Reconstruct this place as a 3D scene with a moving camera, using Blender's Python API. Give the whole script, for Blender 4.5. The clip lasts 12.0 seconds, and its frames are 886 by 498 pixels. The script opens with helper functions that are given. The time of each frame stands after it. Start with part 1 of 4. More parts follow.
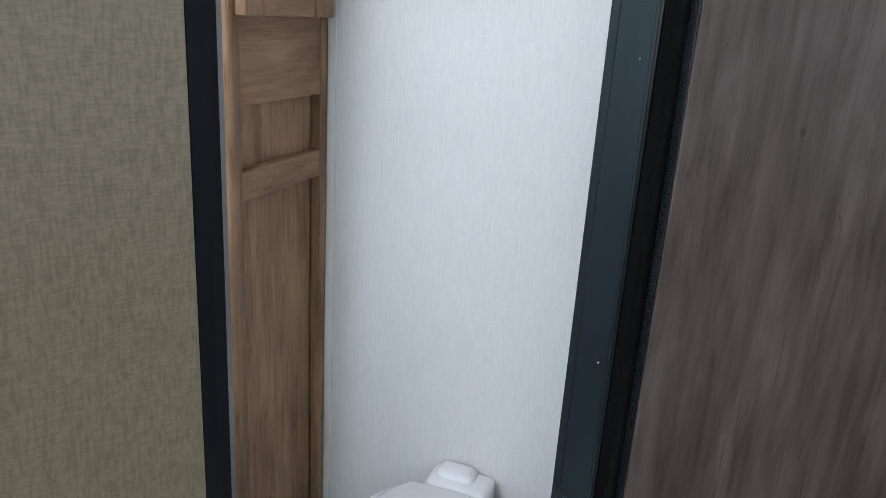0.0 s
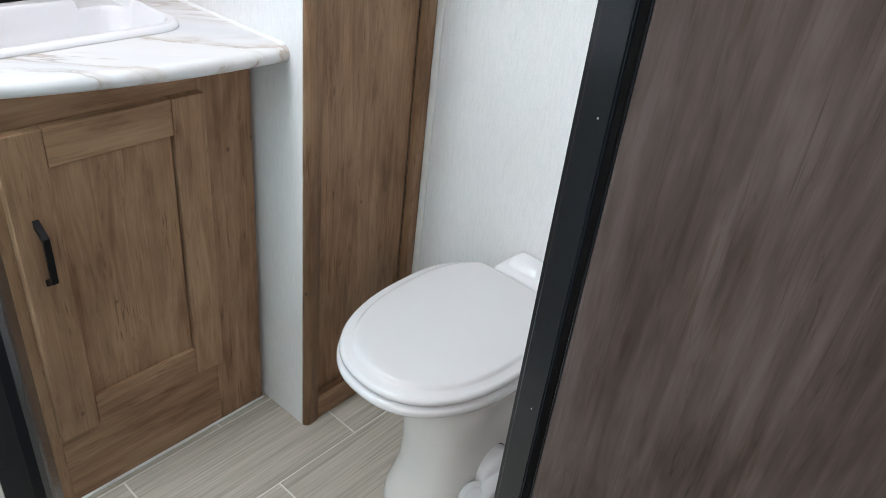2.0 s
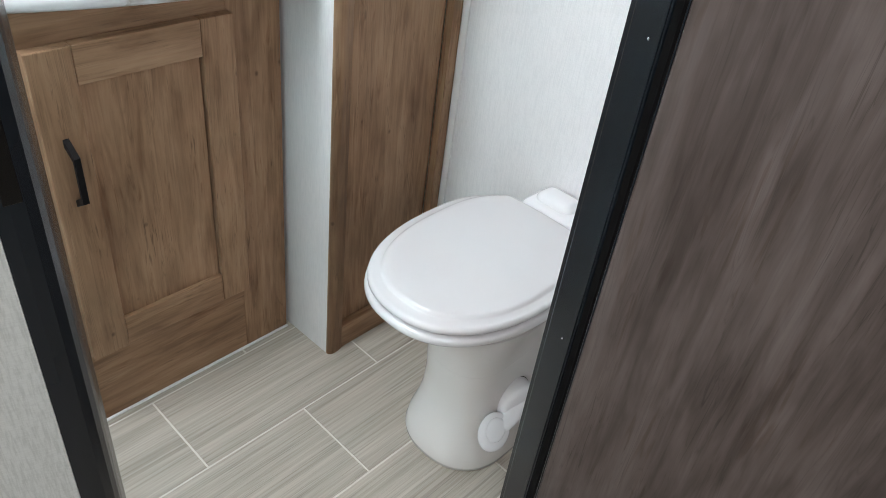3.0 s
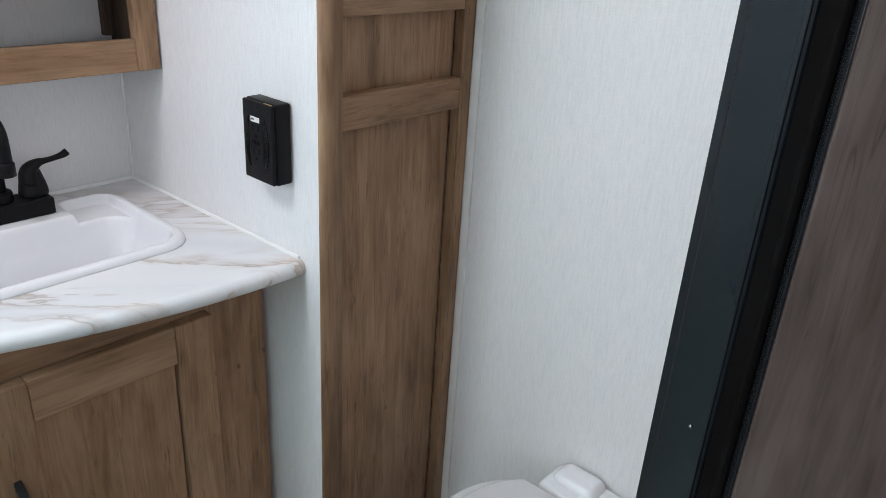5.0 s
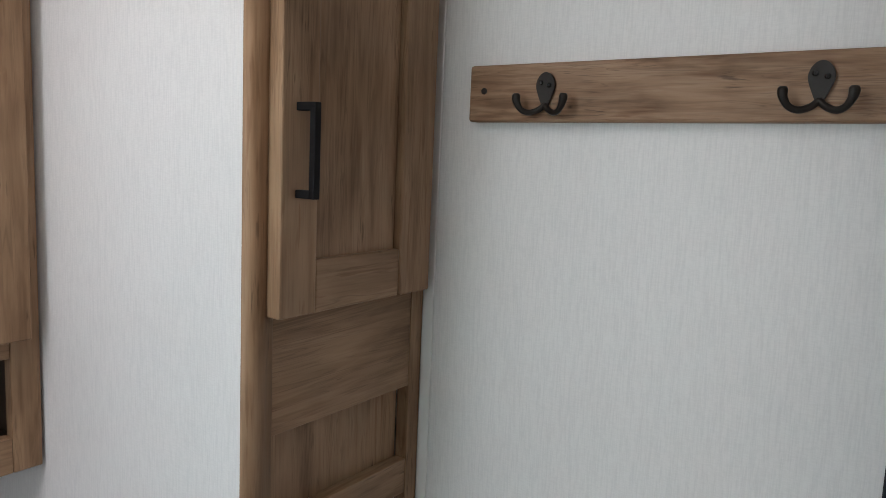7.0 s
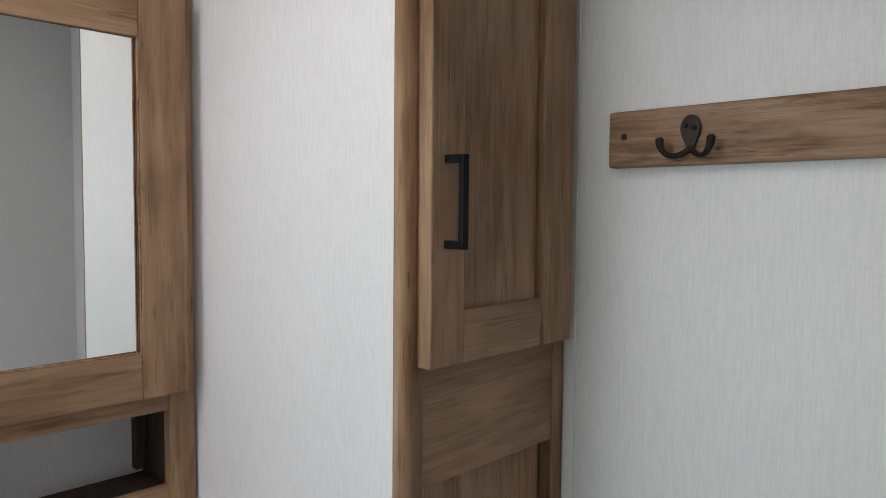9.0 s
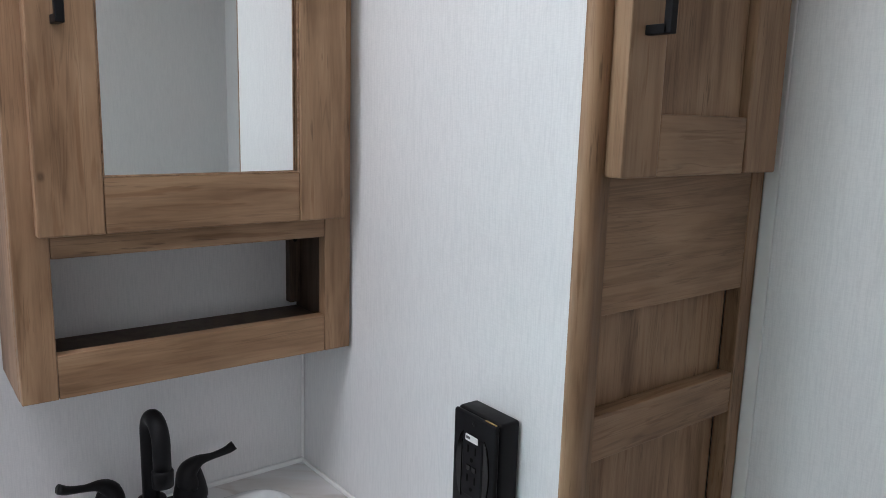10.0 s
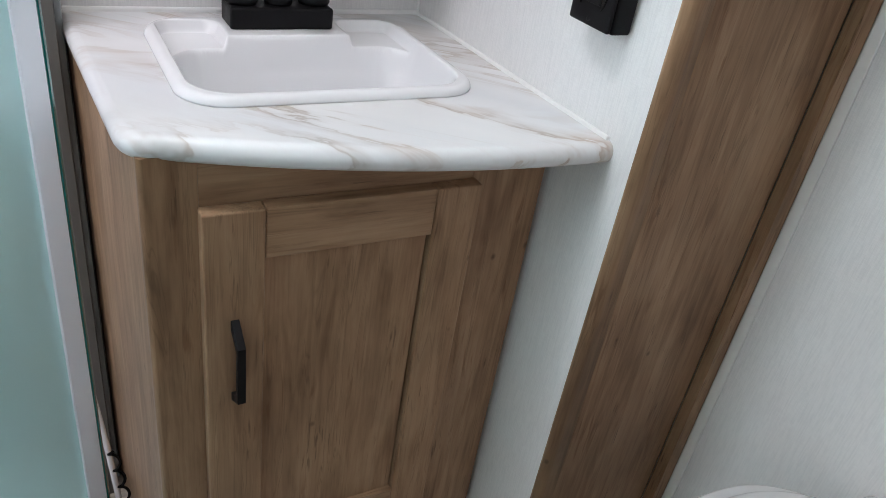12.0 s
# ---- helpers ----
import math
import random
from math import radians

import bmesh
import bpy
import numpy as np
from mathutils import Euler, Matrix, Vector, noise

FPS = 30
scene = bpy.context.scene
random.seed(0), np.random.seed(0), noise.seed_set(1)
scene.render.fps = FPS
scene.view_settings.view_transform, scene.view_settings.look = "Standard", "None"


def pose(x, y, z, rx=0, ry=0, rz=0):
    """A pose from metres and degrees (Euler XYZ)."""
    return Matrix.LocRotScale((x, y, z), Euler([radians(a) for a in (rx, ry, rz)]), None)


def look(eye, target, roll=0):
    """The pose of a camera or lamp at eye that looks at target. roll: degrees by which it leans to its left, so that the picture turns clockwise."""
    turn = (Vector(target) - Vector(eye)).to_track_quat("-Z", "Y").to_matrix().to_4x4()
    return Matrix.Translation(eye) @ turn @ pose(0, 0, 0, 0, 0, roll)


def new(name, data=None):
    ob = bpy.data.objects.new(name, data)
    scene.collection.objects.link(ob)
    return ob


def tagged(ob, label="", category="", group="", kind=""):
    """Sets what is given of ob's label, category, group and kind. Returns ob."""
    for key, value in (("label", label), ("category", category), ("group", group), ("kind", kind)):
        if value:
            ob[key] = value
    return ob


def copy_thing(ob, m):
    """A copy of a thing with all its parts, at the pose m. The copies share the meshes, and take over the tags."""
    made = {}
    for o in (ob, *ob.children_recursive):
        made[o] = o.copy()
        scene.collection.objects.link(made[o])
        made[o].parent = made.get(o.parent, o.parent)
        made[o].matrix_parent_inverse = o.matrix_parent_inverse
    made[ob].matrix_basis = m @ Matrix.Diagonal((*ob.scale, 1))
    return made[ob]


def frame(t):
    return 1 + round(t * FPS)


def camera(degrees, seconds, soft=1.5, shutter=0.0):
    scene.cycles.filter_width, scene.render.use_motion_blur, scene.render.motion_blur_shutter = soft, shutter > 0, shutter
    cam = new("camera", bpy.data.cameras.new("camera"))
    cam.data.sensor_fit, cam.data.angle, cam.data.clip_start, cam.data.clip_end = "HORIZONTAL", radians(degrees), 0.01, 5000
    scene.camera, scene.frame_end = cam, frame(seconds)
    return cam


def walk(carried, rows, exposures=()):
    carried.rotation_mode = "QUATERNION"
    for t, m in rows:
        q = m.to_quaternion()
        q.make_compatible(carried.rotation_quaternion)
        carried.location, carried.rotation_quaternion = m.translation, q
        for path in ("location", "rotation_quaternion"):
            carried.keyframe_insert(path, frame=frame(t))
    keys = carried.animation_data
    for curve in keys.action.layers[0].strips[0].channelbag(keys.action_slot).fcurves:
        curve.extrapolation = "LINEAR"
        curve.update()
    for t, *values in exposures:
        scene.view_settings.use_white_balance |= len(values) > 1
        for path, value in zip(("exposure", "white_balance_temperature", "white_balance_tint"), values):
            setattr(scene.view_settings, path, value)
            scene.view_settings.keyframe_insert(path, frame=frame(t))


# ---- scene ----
cam = camera(61.7, 12.0, 0.8)
PATH = [
    (0, (-0.947, -1.271, 1.389), (0.841, -0.621, 0.773), 3.6),
    (0.5, (-0.905, -1.353, 1.389), (0.809, -0.541, 0.754), 3.0),
    (1, (-0.824, -1.47, 1.382), (0.767, -0.482, 0.68), 3.8),
    (1.5, (-0.751, -1.503, 1.361), (0.693, -0.443, 0.471), 5.8),
    (2, (-0.751, -1.497, 1.265), (0.57, -0.442, 0.197), 6.9),
    (2.5, (-0.773, -1.501, 1.229), (0.469, -0.48, 0.04), 8.0),
    (2.7, (-0.775, -1.495, 1.231), (0.459, -0.485, 0.025), 8.1),
    (4.3, (-0.674, -1.45, 1.329), (0.617, -0.304, 0.32), 4.3),
    (4.5, (-0.678, -1.435, 1.338), (0.656, -0.282, 0.395), 4.1),
    (5, (-0.626, -1.336, 1.351), (0.757, -0.143, 0.535), 3.6),
    (5.5, (-0.607, -1.257, 1.368), (0.838, -0.051, 0.689), 3.4),
    (6, (-0.56, -1.204, 1.418), (0.954, -0.012, 0.882), 2.9),
    (6.5, (-0.516, -1.171, 1.477), (1.064, -0.009, 1.088), 2.8),
    (6.8, (-0.504, -1.158, 1.528), (1.106, -0.018, 1.201), 2.7),
    (7, (-0.501, -1.156, 1.546), (1.13, -0.026, 1.289), 2.5),
    (7.2, (-0.496, -1.153, 1.572), (1.149, -0.034, 1.362), 2.4),
    (8.8, (-0.525, -1.128, 1.558), (0.984, 0.181, 1.458), 0.5),
    (9, (-0.53, -1.117, 1.538), (0.935, 0.239, 1.421), 0.5),
    (9.5, (-0.512, -1.068, 1.476), (0.82, 0.411, 1.281), 0.7),
    (10, (-0.511, -1.023, 1.414), (0.686, 0.54, 1.061), 1.6),
    (10.5, (-0.524, -1.012, 1.336), (0.561, 0.58, 0.798), 3.6),
    (11, (-0.542, -1.027, 1.266), (0.461, 0.538, 0.529), 5.9),
    (11.5, (-0.554, -1.063, 1.21), (0.39, 0.438, 0.285), 8.0),
    (12, (-0.573, -1.101, 1.181), (0.339, 0.337, 0.131), 9.6),
]
EXPOSURES = [(0.0, 0.06, 5900, 11), (0.5, 0.14, 6000, 11), (1.0, 0.10, 6050, 11), (1.5, 0.20, 6150, 11), (2.5, 0.62, 6300, 11), (4.5, 0.26, 6100, 11), (5.5, -0.20, 6250, 11), (6.5, -0.54, 6300, 11), (7.0, -0.56, 6500, 11), (9.0, -0.56, 6500, 11), (9.5, -0.52, 6300, 11), (10.5, -0.46, 6100, 10), (11.0, -0.52, 6050, 9), (11.5, -0.20, 6200, 10), (12.0, 0.00, 6300, 11)]
walk(cam, [(t, look(eye, target, roll)) for t, eye, target, roll in PATH], EXPOSURES)

# ---- world and light ----
SUN_UP, SUN_TURN = radians(48), radians(120)
world = bpy.data.worlds.new("sky")
scene.world = world
world.use_nodes = True
sky = world.node_tree.nodes.new("ShaderNodeTexSky")
sky.sky_type, sky.sun_disc, sky.sun_elevation, sky.sun_rotation = "NISHITA", False, SUN_UP, SUN_TURN
world.node_tree.links.new(sky.outputs[0], world.node_tree.nodes["Background"].inputs[0])
world.node_tree.nodes["Background"].inputs[1].default_value = 0.1


def area_lamp(name, place, target, watts, wide, deep, colour):
    data = bpy.data.lights.new(name, "AREA")
    data.energy, data.shape, data.size, data.size_y, data.color = watts, "RECTANGLE", wide, deep, colour
    ob = new(name, data)
    ob.matrix_world = look(place, target)
    return ob


CEIL = 2.10
area_lamp("skylight_lamp", (-0.86, -0.40, CEIL + 0.06), (-0.86, -0.40, 0), 8.6, 0.50, 0.36, (1.0, 0.955, 0.985))
# Added lamp that brightens the shower from its end wall; no source seen.
area_lamp("added_shower_lamp", (-1.525, -0.37, 1.45), (0.0, -0.37, 1.45), 4.5, 0.50, 0.60, (1.0, 0.955, 0.985))
# Lamp of the assumed ceiling light, which is out of view.
area_lamp("ceiling_lamp", (-0.33, -0.60, CEIL - 0.035), (-0.33, -0.60, 0), 1.4, 0.24, 0.24, (1.0, 0.87, 0.76))
# Two lamps added to brighten hall and doorway; the hall has no windows.
area_lamp("hall_fill_lamp", (-0.95, -2.535, 1.45), (-0.95, 0.0, 1.45), 6.8, 1.30, 0.60, (1.0, 0.97, 1.0))
area_lamp("hall_side_fill_lamp", (-2.535, -1.55, 1.55), (0.0, -1.55, 1.55), 16.0, 1.0, 0.60, (1.0, 0.935, 0.89))

# ---- materials ----


class Nodes:
    """A node material under construction."""

    def __init__(self, name, rough=0.5, metal=0.0):
        self.mat = bpy.data.materials.new(name)
        self.mat.use_nodes = True
        self.tree = self.mat.node_tree
        self.shader = self.tree.nodes["Principled BSDF"]
        self.shader.inputs["Roughness"].default_value = rough
        self.shader.inputs["Metallic"].default_value = metal

    def add(self, kind, **values):
        node = self.tree.nodes.new(kind)
        for key, value in values.items():
            node.inputs[key].default_value = value
        return node

    def link(self, a, b):
        self.tree.links.new(a, b)

    def coords(self, scale, turn=(0, 0, 0), vary=True):
        """Object coordinates, scaled, shifted at random from object to object."""
        source = self.add("ShaderNodeTexCoord").outputs["Object"]
        if vary:
            info = self.add("ShaderNodeObjectInfo")
            spread = self.add("ShaderNodeVectorMath")
            spread.operation = "SCALE"
            spread.inputs[0].default_value = (3.1, 5.3, 7.7)
            self.link(info.outputs["Random"], spread.inputs["Scale"])
            total = self.add("ShaderNodeVectorMath")
            self.link(source, total.inputs[0])
            self.link(spread.outputs[0], total.inputs[1])
            source = total.outputs[0]
        for key, value in (("Rotation", [radians(a) for a in turn]), ("Scale", scale)):
            mapping = self.add("ShaderNodeMapping")
            mapping.inputs[key].default_value = value
            self.link(source, mapping.inputs["Vector"])
            source = mapping.outputs[0]
        return source

    def noise(self, where, scale=1.0, detail=4.0, rough=0.55, bend=0.0):
        node = self.add("ShaderNodeTexNoise", Scale=scale, Detail=detail, Roughness=rough, Distortion=bend)
        self.link(where, node.inputs["Vector"])
        return node.outputs[0]

    def ramp(self, value, stops):
        node = self.add("ShaderNodeValToRGB")
        band = node.color_ramp
        band.elements[0].position, band.elements[0].color = stops[0][0], (*stops[0][1], 1)
        band.elements[1].position, band.elements[1].color = stops[-1][0], (*stops[-1][1], 1)
        for place, colour in stops[1:-1]:
            band.elements.new(place).color = (*colour, 1)
        self.link(value, node.inputs[0])
        return node.outputs[0]

    def mix(self, a, b, amount, mode="MIX"):
        node = self.tree.nodes.new("ShaderNodeMix")
        node.data_type, node.blend_type = "RGBA", mode
        for value, slot in ((amount, 0), (a, 6), (b, 7)):
            if isinstance(value, (int, float)):
                node.inputs[slot].default_value = value
            elif isinstance(value, tuple):
                node.inputs[slot].default_value = (*value, 1)
            else:
                self.link(value, node.inputs[slot])
        return node.outputs[2]

    def bump(self, height, strength, distance=0.001):
        node = self.add("ShaderNodeBump", Strength=strength, Distance=distance)
        self.link(height, node.inputs["Height"])
        self.link(node.outputs[0], self.shader.inputs["Normal"])

    def done(self, colour):
        if isinstance(colour, tuple):
            self.shader.inputs["Base Color"].default_value = (*colour, 1)
        else:
            self.link(colour, self.shader.inputs["Base Color"])
        return self.mat


def grey(v):
    return (v, v, v)


def linen(name, light, dark, strength, length=40, cross=0.55):
    """Vinyl wallboard printed and pressed like linen, with short vertical threads."""
    n = Nodes(name, 0.45)
    thread = n.noise(n.coords((520, 520, length), vary=False), 1.0, 3.0, 0.6)
    weft = n.noise(n.coords((150, 150, 800), vary=False), 1.0, 2.0, 0.5)
    cloud = n.noise(n.coords((3, 3, 2), vary=False), 1.0, 3.0)
    colour = n.mix(dark, light, n.ramp(thread, [(0.36, grey(0.0)), (0.58, grey(1.0))]))
    colour = n.mix(colour, n.ramp(weft, [(0.38, grey(1.0 - 0.13 * cross)), (0.60, grey(1.0))]), 1.0, "MULTIPLY")
    colour = n.mix(colour, n.ramp(cloud, [(0.3, grey(0.95)), (0.7, grey(1.0))]), 1.0, "MULTIPLY")
    n.bump(n.mix(thread, weft, 0.35), strength, 0.0006)
    return n.done(colour)


def timber(name, axis, tones, rough=0.42, fleck=0.75, fine=1.0, knotty=0.0, marked=0.42):
    """Wood-print laminate with its grain along one axis: 0, 1 or 2."""
    n = Nodes(name, rough)
    n.shader.inputs["Specular IOR Level"].default_value = 0.22

    def along(across, length):
        scale = [across * fine] * 3
        scale[axis] = length * fine
        return n.coords(tuple(scale))

    broad = n.noise(along(13, 4.0), 1.0, 3.0, 0.50, 0.7)
    grain = n.noise(along(62, 6.5), 1.0, 4.0, 0.52, 0.5)
    hair = n.noise(along(300, 11.0), 1.0, 3.0, 0.55, 0.2)
    patch = n.noise(along(15, 7.0), 1.0, 3.0, 0.50, 0.6)
    colour = n.ramp(n.mix(broad, grain, 0.52), [(0.36, tones[0]), (0.46, tones[1]), (0.54, tones[2]), (0.64, tones[3])])
    colour = n.mix(colour, n.ramp(hair, [(0.34, grey(0.86)), (0.50, grey(1.0)), (0.68, grey(1.04))]), fleck, "MULTIPLY")
    colour = n.mix(colour, n.ramp(patch, [(0.36, grey(0.78)), (0.56, grey(1.0))]), 0.6, "MULTIPLY")
    # dark sap streaks, a few millimetres wide and a finger long, here and there
    sap = n.ramp(n.noise(along(110, 9.0), 1.0, 3.0, 0.5, 0.6), [(0.57, grey(0.0)), (0.66, grey(1.0))])
    sparse = n.ramp(n.noise(along(9, 5.0), 1.0, 2.0), [(0.46, grey(0.0)), (0.58, grey(1.0))])
    colour = n.mix(colour, n.mix(grey(1.0), (0.70, 0.62, 0.55), n.mix(sap, sparse, 1.0, "MULTIPLY")), fleck, "MULTIPLY")
    # thin growth lines that come and go, short dark marks, and a few pin knots
    lines = n.ramp(n.noise(along(34, 1.5), 1.0, 4.0, 0.55, 0.6), [(0.470, grey(1.0)), (0.482, grey(0.66)), (0.490, grey(1.0)), (0.520, grey(1.0)), (0.528, grey(0.70)), (0.540, grey(1.0))])
    faint = n.ramp(n.noise(along(10, 4.0), 1.0, 3.0), [(0.38, grey(0.0)), (0.52, grey(1.0))])
    colour = n.mix(colour, n.mix(grey(1.0), lines, faint), fleck, "MULTIPLY")
    marks = n.ramp(n.noise(along(330, 24.0), 1.0, 2.0, 0.5, 0.3), [(0.57, grey(0.0)), (0.66, grey(1.0))])
    places = n.ramp(n.noise(along(26, 9.0), 1.0, 2.0), [(0.57, grey(0.0)), (0.67, grey(1.0))])
    colour = n.mix(colour, n.mix(grey(1.0), grey(marked), n.mix(marks, places, 1.0, "MULTIPLY")), fleck, "MULTIPLY")
    cell = n.add("ShaderNodeTexVoronoi", Scale=1.0)
    n.link(along(13, 9.0), cell.inputs["Vector"])
    knots = n.ramp(cell.outputs["Distance"], [(0.022, grey(0.34)), (0.060, grey(1.0))])
    colour = n.mix(colour, knots, fleck, "MULTIPLY")
    if knotty:
        # large knots with a dark eye and a smoky ring, and long cracks
        eye = n.add("ShaderNodeTexVoronoi", Scale=1.0, Randomness=1.0)
        bent = n.add("ShaderNodeVectorMath")
        n.link(along(4.6, 2.8), bent.inputs[0])
        wobble = n.add("ShaderNodeVectorMath")
        wobble.operation = "SCALE"
        wobble.inputs["Scale"].default_value = 0.16
        cloud = n.add("ShaderNodeTexNoise", Scale=1.0, Detail=4.0)
        n.link(along(22, 14), cloud.inputs["Vector"])
        n.link(cloud.outputs["Color"], wobble.inputs[0])
        n.link(wobble.outputs[0], bent.inputs[1])
        n.link(bent.outputs[0], eye.inputs["Vector"])
        ring = n.ramp(eye.outputs["Distance"], [(0.03, grey(0.45)), (0.07, grey(0.85)), (0.10, grey(0.62)), (0.20, grey(1.0))])
        colour = n.mix(colour, ring, knotty, "MULTIPLY")
        cracks = n.ramp(n.noise(along(60, 1.7), 1.0, 3.0, 0.5, 1.0), [(0.491, grey(1.0)), (0.498, grey(0.38)), (0.502, grey(0.38)), (0.509, grey(1.0))])
        where_cracked = n.ramp(n.noise(along(8, 2.6), 1.0, 2.0), [(0.48, grey(0.0)), (0.58, grey(1.0))])
        colour = n.mix(colour, n.mix(grey(1.0), cracks, where_cracked), knotty, "MULTIPLY")
    n.bump(n.mix(hair, grain, 0.5), 0.12, 0.0005)
    return n.done(colour)


def plain(name, colour, rough, metal=0.0, spots=0.06, size=40, relief=0.05, shine=0.5, wear=0.18):
    """A plain surface with slight unevenness of colour and gloss."""
    n = Nodes(name, rough, metal)
    n.shader.inputs["Specular IOR Level"].default_value = shine
    where = n.coords((size, size, size))
    small = n.noise(where, 1.0, 4.0)
    large = n.noise(n.coords((4, 4, 4)), 1.0, 3.0)
    shade = n.ramp(n.mix(small, large, 0.5), [(0.35, grey(1.0 - spots)), (0.65, grey(1.0))])
    gloss = n.add("ShaderNodeMapRange", **{"From Min": 0.3, "From Max": 0.7, "To Min": rough * (1 - wear), "To Max": min(1.0, rough * (1 + wear))})
    n.link(small, gloss.inputs[0])
    n.link(gloss.outputs[0], n.shader.inputs["Roughness"])
    n.bump(n.noise(n.coords((size * 6,) * 3), 1.0, 2.0), relief, 0.0004)
    return n.done(n.mix(colour, shade, 1.0, "MULTIPLY"))


WALNUT = ((0.215, 0.126, 0.070), (0.296, 0.180, 0.104), (0.348, 0.217, 0.128), (0.400, 0.258, 0.157))
WEATHERED = ((0.070, 0.057, 0.051), (0.094, 0.078, 0.071), (0.113, 0.095, 0.087), (0.138, 0.118, 0.110))
wall_linen = linen("white linen wallboard", (0.812, 0.805, 0.802), (0.752, 0.748, 0.748), 0.20, 34, 0.30)
hall_linen = linen("khaki linen wallboard", (0.262, 0.240, 0.165), (0.205, 0.185, 0.122), 0.40, 120, 1.2)
# The hall wallboard again, paled: light low on the wall, put into colour.
lit_hall_linen = linen("linen wallboard paled for light", (0.56, 0.60, 0.58), (0.46, 0.50, 0.48), 0.25, 60, 0.5)
wood_x = timber("brown wood print across", 0, WALNUT)
wood_z = timber("brown wood print upright", 2, WALNUT)
# Darker wood tones hold the shade inside the medicine cabinet.
shaded_inner_wood = timber("brown wood print darkened for inside shade", 2, ((0.050, 0.032, 0.022), (0.075, 0.050, 0.035), (0.095, 0.065, 0.046), (0.120, 0.084, 0.060)), 0.5)
door_wood = timber("weathered grey-brown wood print", 2, WEATHERED, 0.40, 0.55, 1.1, 0.55, 0.80)
rail_wood = timber("sawn pale brown pine", 1, ((0.170, 0.095, 0.052), (0.280, 0.168, 0.100), (0.345, 0.218, 0.138), (0.410, 0.275, 0.182)), 0.5, 0.95, 1.45, 0.75)
black_metal = plain("black powder-coated metal", (0.008, 0.008, 0.009), 0.46, shine=0.14)
black_frame = plain("black painted aluminium", (0.010, 0.0140, 0.0180), 0.25, spots=0.02, relief=0.0, shine=0.38, wear=0.04)
black_gloss = plain("glossy black plastic", (0.008, 0.008, 0.008), 0.12, shine=0.4)
black_soft = plain("black rubber", (0.006, 0.006, 0.006), 0.9, shine=0.05)
bronze = plain("oil-rubbed bronze", (0.022, 0.019, 0.017), 0.40, 0.3, shine=0.3)
white_plastic = plain("glossy white plastic", (0.78, 0.785, 0.80), 0.24, 0.0, 0.015, 6, 0.0, wear=0.0)
white_seat = plain("glossy white seat plastic", (0.66, 0.66, 0.67), 0.20, 0.0, 0.015, 6, 0.0, wear=0.0)
china = plain("white glazed china", (0.74, 0.73, 0.71), 0.12, 0.0, 0.015, 6, 0.0, wear=0.0)
caulk = plain("white caulk", (0.87, 0.87, 0.86), 0.35)
ceiling_white = plain("white ceiling board", (0.80, 0.80, 0.79), 0.6)
grey_metal = plain("brushed grey aluminium", (0.30, 0.32, 0.33), 0.38, 0.7)
dim_metal = plain("dull dark aluminium", (0.13, 0.125, 0.115), 0.5, 0.2)
steel = plain("bright steel", (0.60, 0.60, 0.60), 0.25, 1.0)
brass = plain("brass", (0.62, 0.42, 0.16), 0.28, 1.0)
paper = plain("white label paper", (0.78, 0.78, 0.76), 0.6)
ink = plain("grey print", (0.10, 0.10, 0.10), 0.6)
grout = plain("pale grout", (0.74, 0.71, 0.65), 0.7)
shower_white = plain("white shower surround", (0.80, 0.83, 0.84), 0.25, 0.0, 0.03)

n = Nodes("marble-print laminate", 0.30)
where = n.coords((2.0, 7.6, 3.0), (0, 0, 42), False)
vein = n.noise(where, 1.0, 5.0, 0.62, 0.55)
veins = n.ramp(vein, [(0.400, grey(0.0)), (0.476, grey(0.45)), (0.501, grey(1.0)), (0.510, grey(0.25)), (0.550, grey(0.0))])
mask = n.ramp(n.noise(n.coords((3.5, 6.0, 2.0), (0, 0, 42), False), 1.0, 3.0), [(0.38, grey(0.08)), (0.58, grey(1.0))])
strength = n.mix(veins, mask, 1.0, "MULTIPLY")
cloud = n.ramp(n.noise(where, 0.9, 3.0), [(0.35, (0.675, 0.690, 0.71)), (0.6, (0.75, 0.75, 0.752))])
tan = n.ramp(n.noise(n.coords((9, 9, 9), vary=False), 1.0, 3.0), [(0.35, (0.40, 0.36, 0.33)), (0.65, (0.50, 0.41, 0.34))])
marble = n.done(n.mix(cloud, tan, strength))

n = Nodes("streaked grey vinyl tile", 0.42)
lines = n.noise(n.coords((2.2, 120, 10)), 1.0, 5.0, 0.68, 0.4)
bands = n.noise(n.coords((1.2, 26, 10)), 1.0, 3.0)
tone = n.ramp(n.mix(lines, bands, 0.35), [(0.30, (0.262, 0.232, 0.188)), (0.45, (0.412, 0.378, 0.318)), (0.56, (0.500, 0.462, 0.396)), (0.70, (0.590, 0.552, 0.482))])
thin = n.ramp(n.noise(n.coords((5, 330, 10)), 1.0, 3.0, 0.6), [(0.34, grey(0.66)), (0.47, grey(1.0))])
n.bump(lines, 0.15, 0.0005)
vinyl_tile = n.done(n.mix(tone, thin, 0.75, "MULTIPLY"))

n = Nodes("mirror silver", 0.015, 1.0)
mirror = n.done((0.88, 0.89, 0.88))

n = Nodes("frosted aqua glass", 0.30)
n.shader.inputs["Transmission Weight"].default_value = 1.0
n.shader.inputs["IOR"].default_value = 1.30
frost = n.noise(n.coords((160, 160, 160)), 1.0, 3.0)
n.bump(frost, 0.10, 0.0004)
glass = n.done((0.62, 0.960, 0.955))

n = Nodes("green glass edge", 0.12)
n.shader.inputs["Transmission Weight"].default_value = 0.4
glass_edge = n.done((0.02, 0.24, 0.22))

n = Nodes("translucent white strip", 0.35)
n.shader.inputs["Transmission Weight"].default_value = 0.65
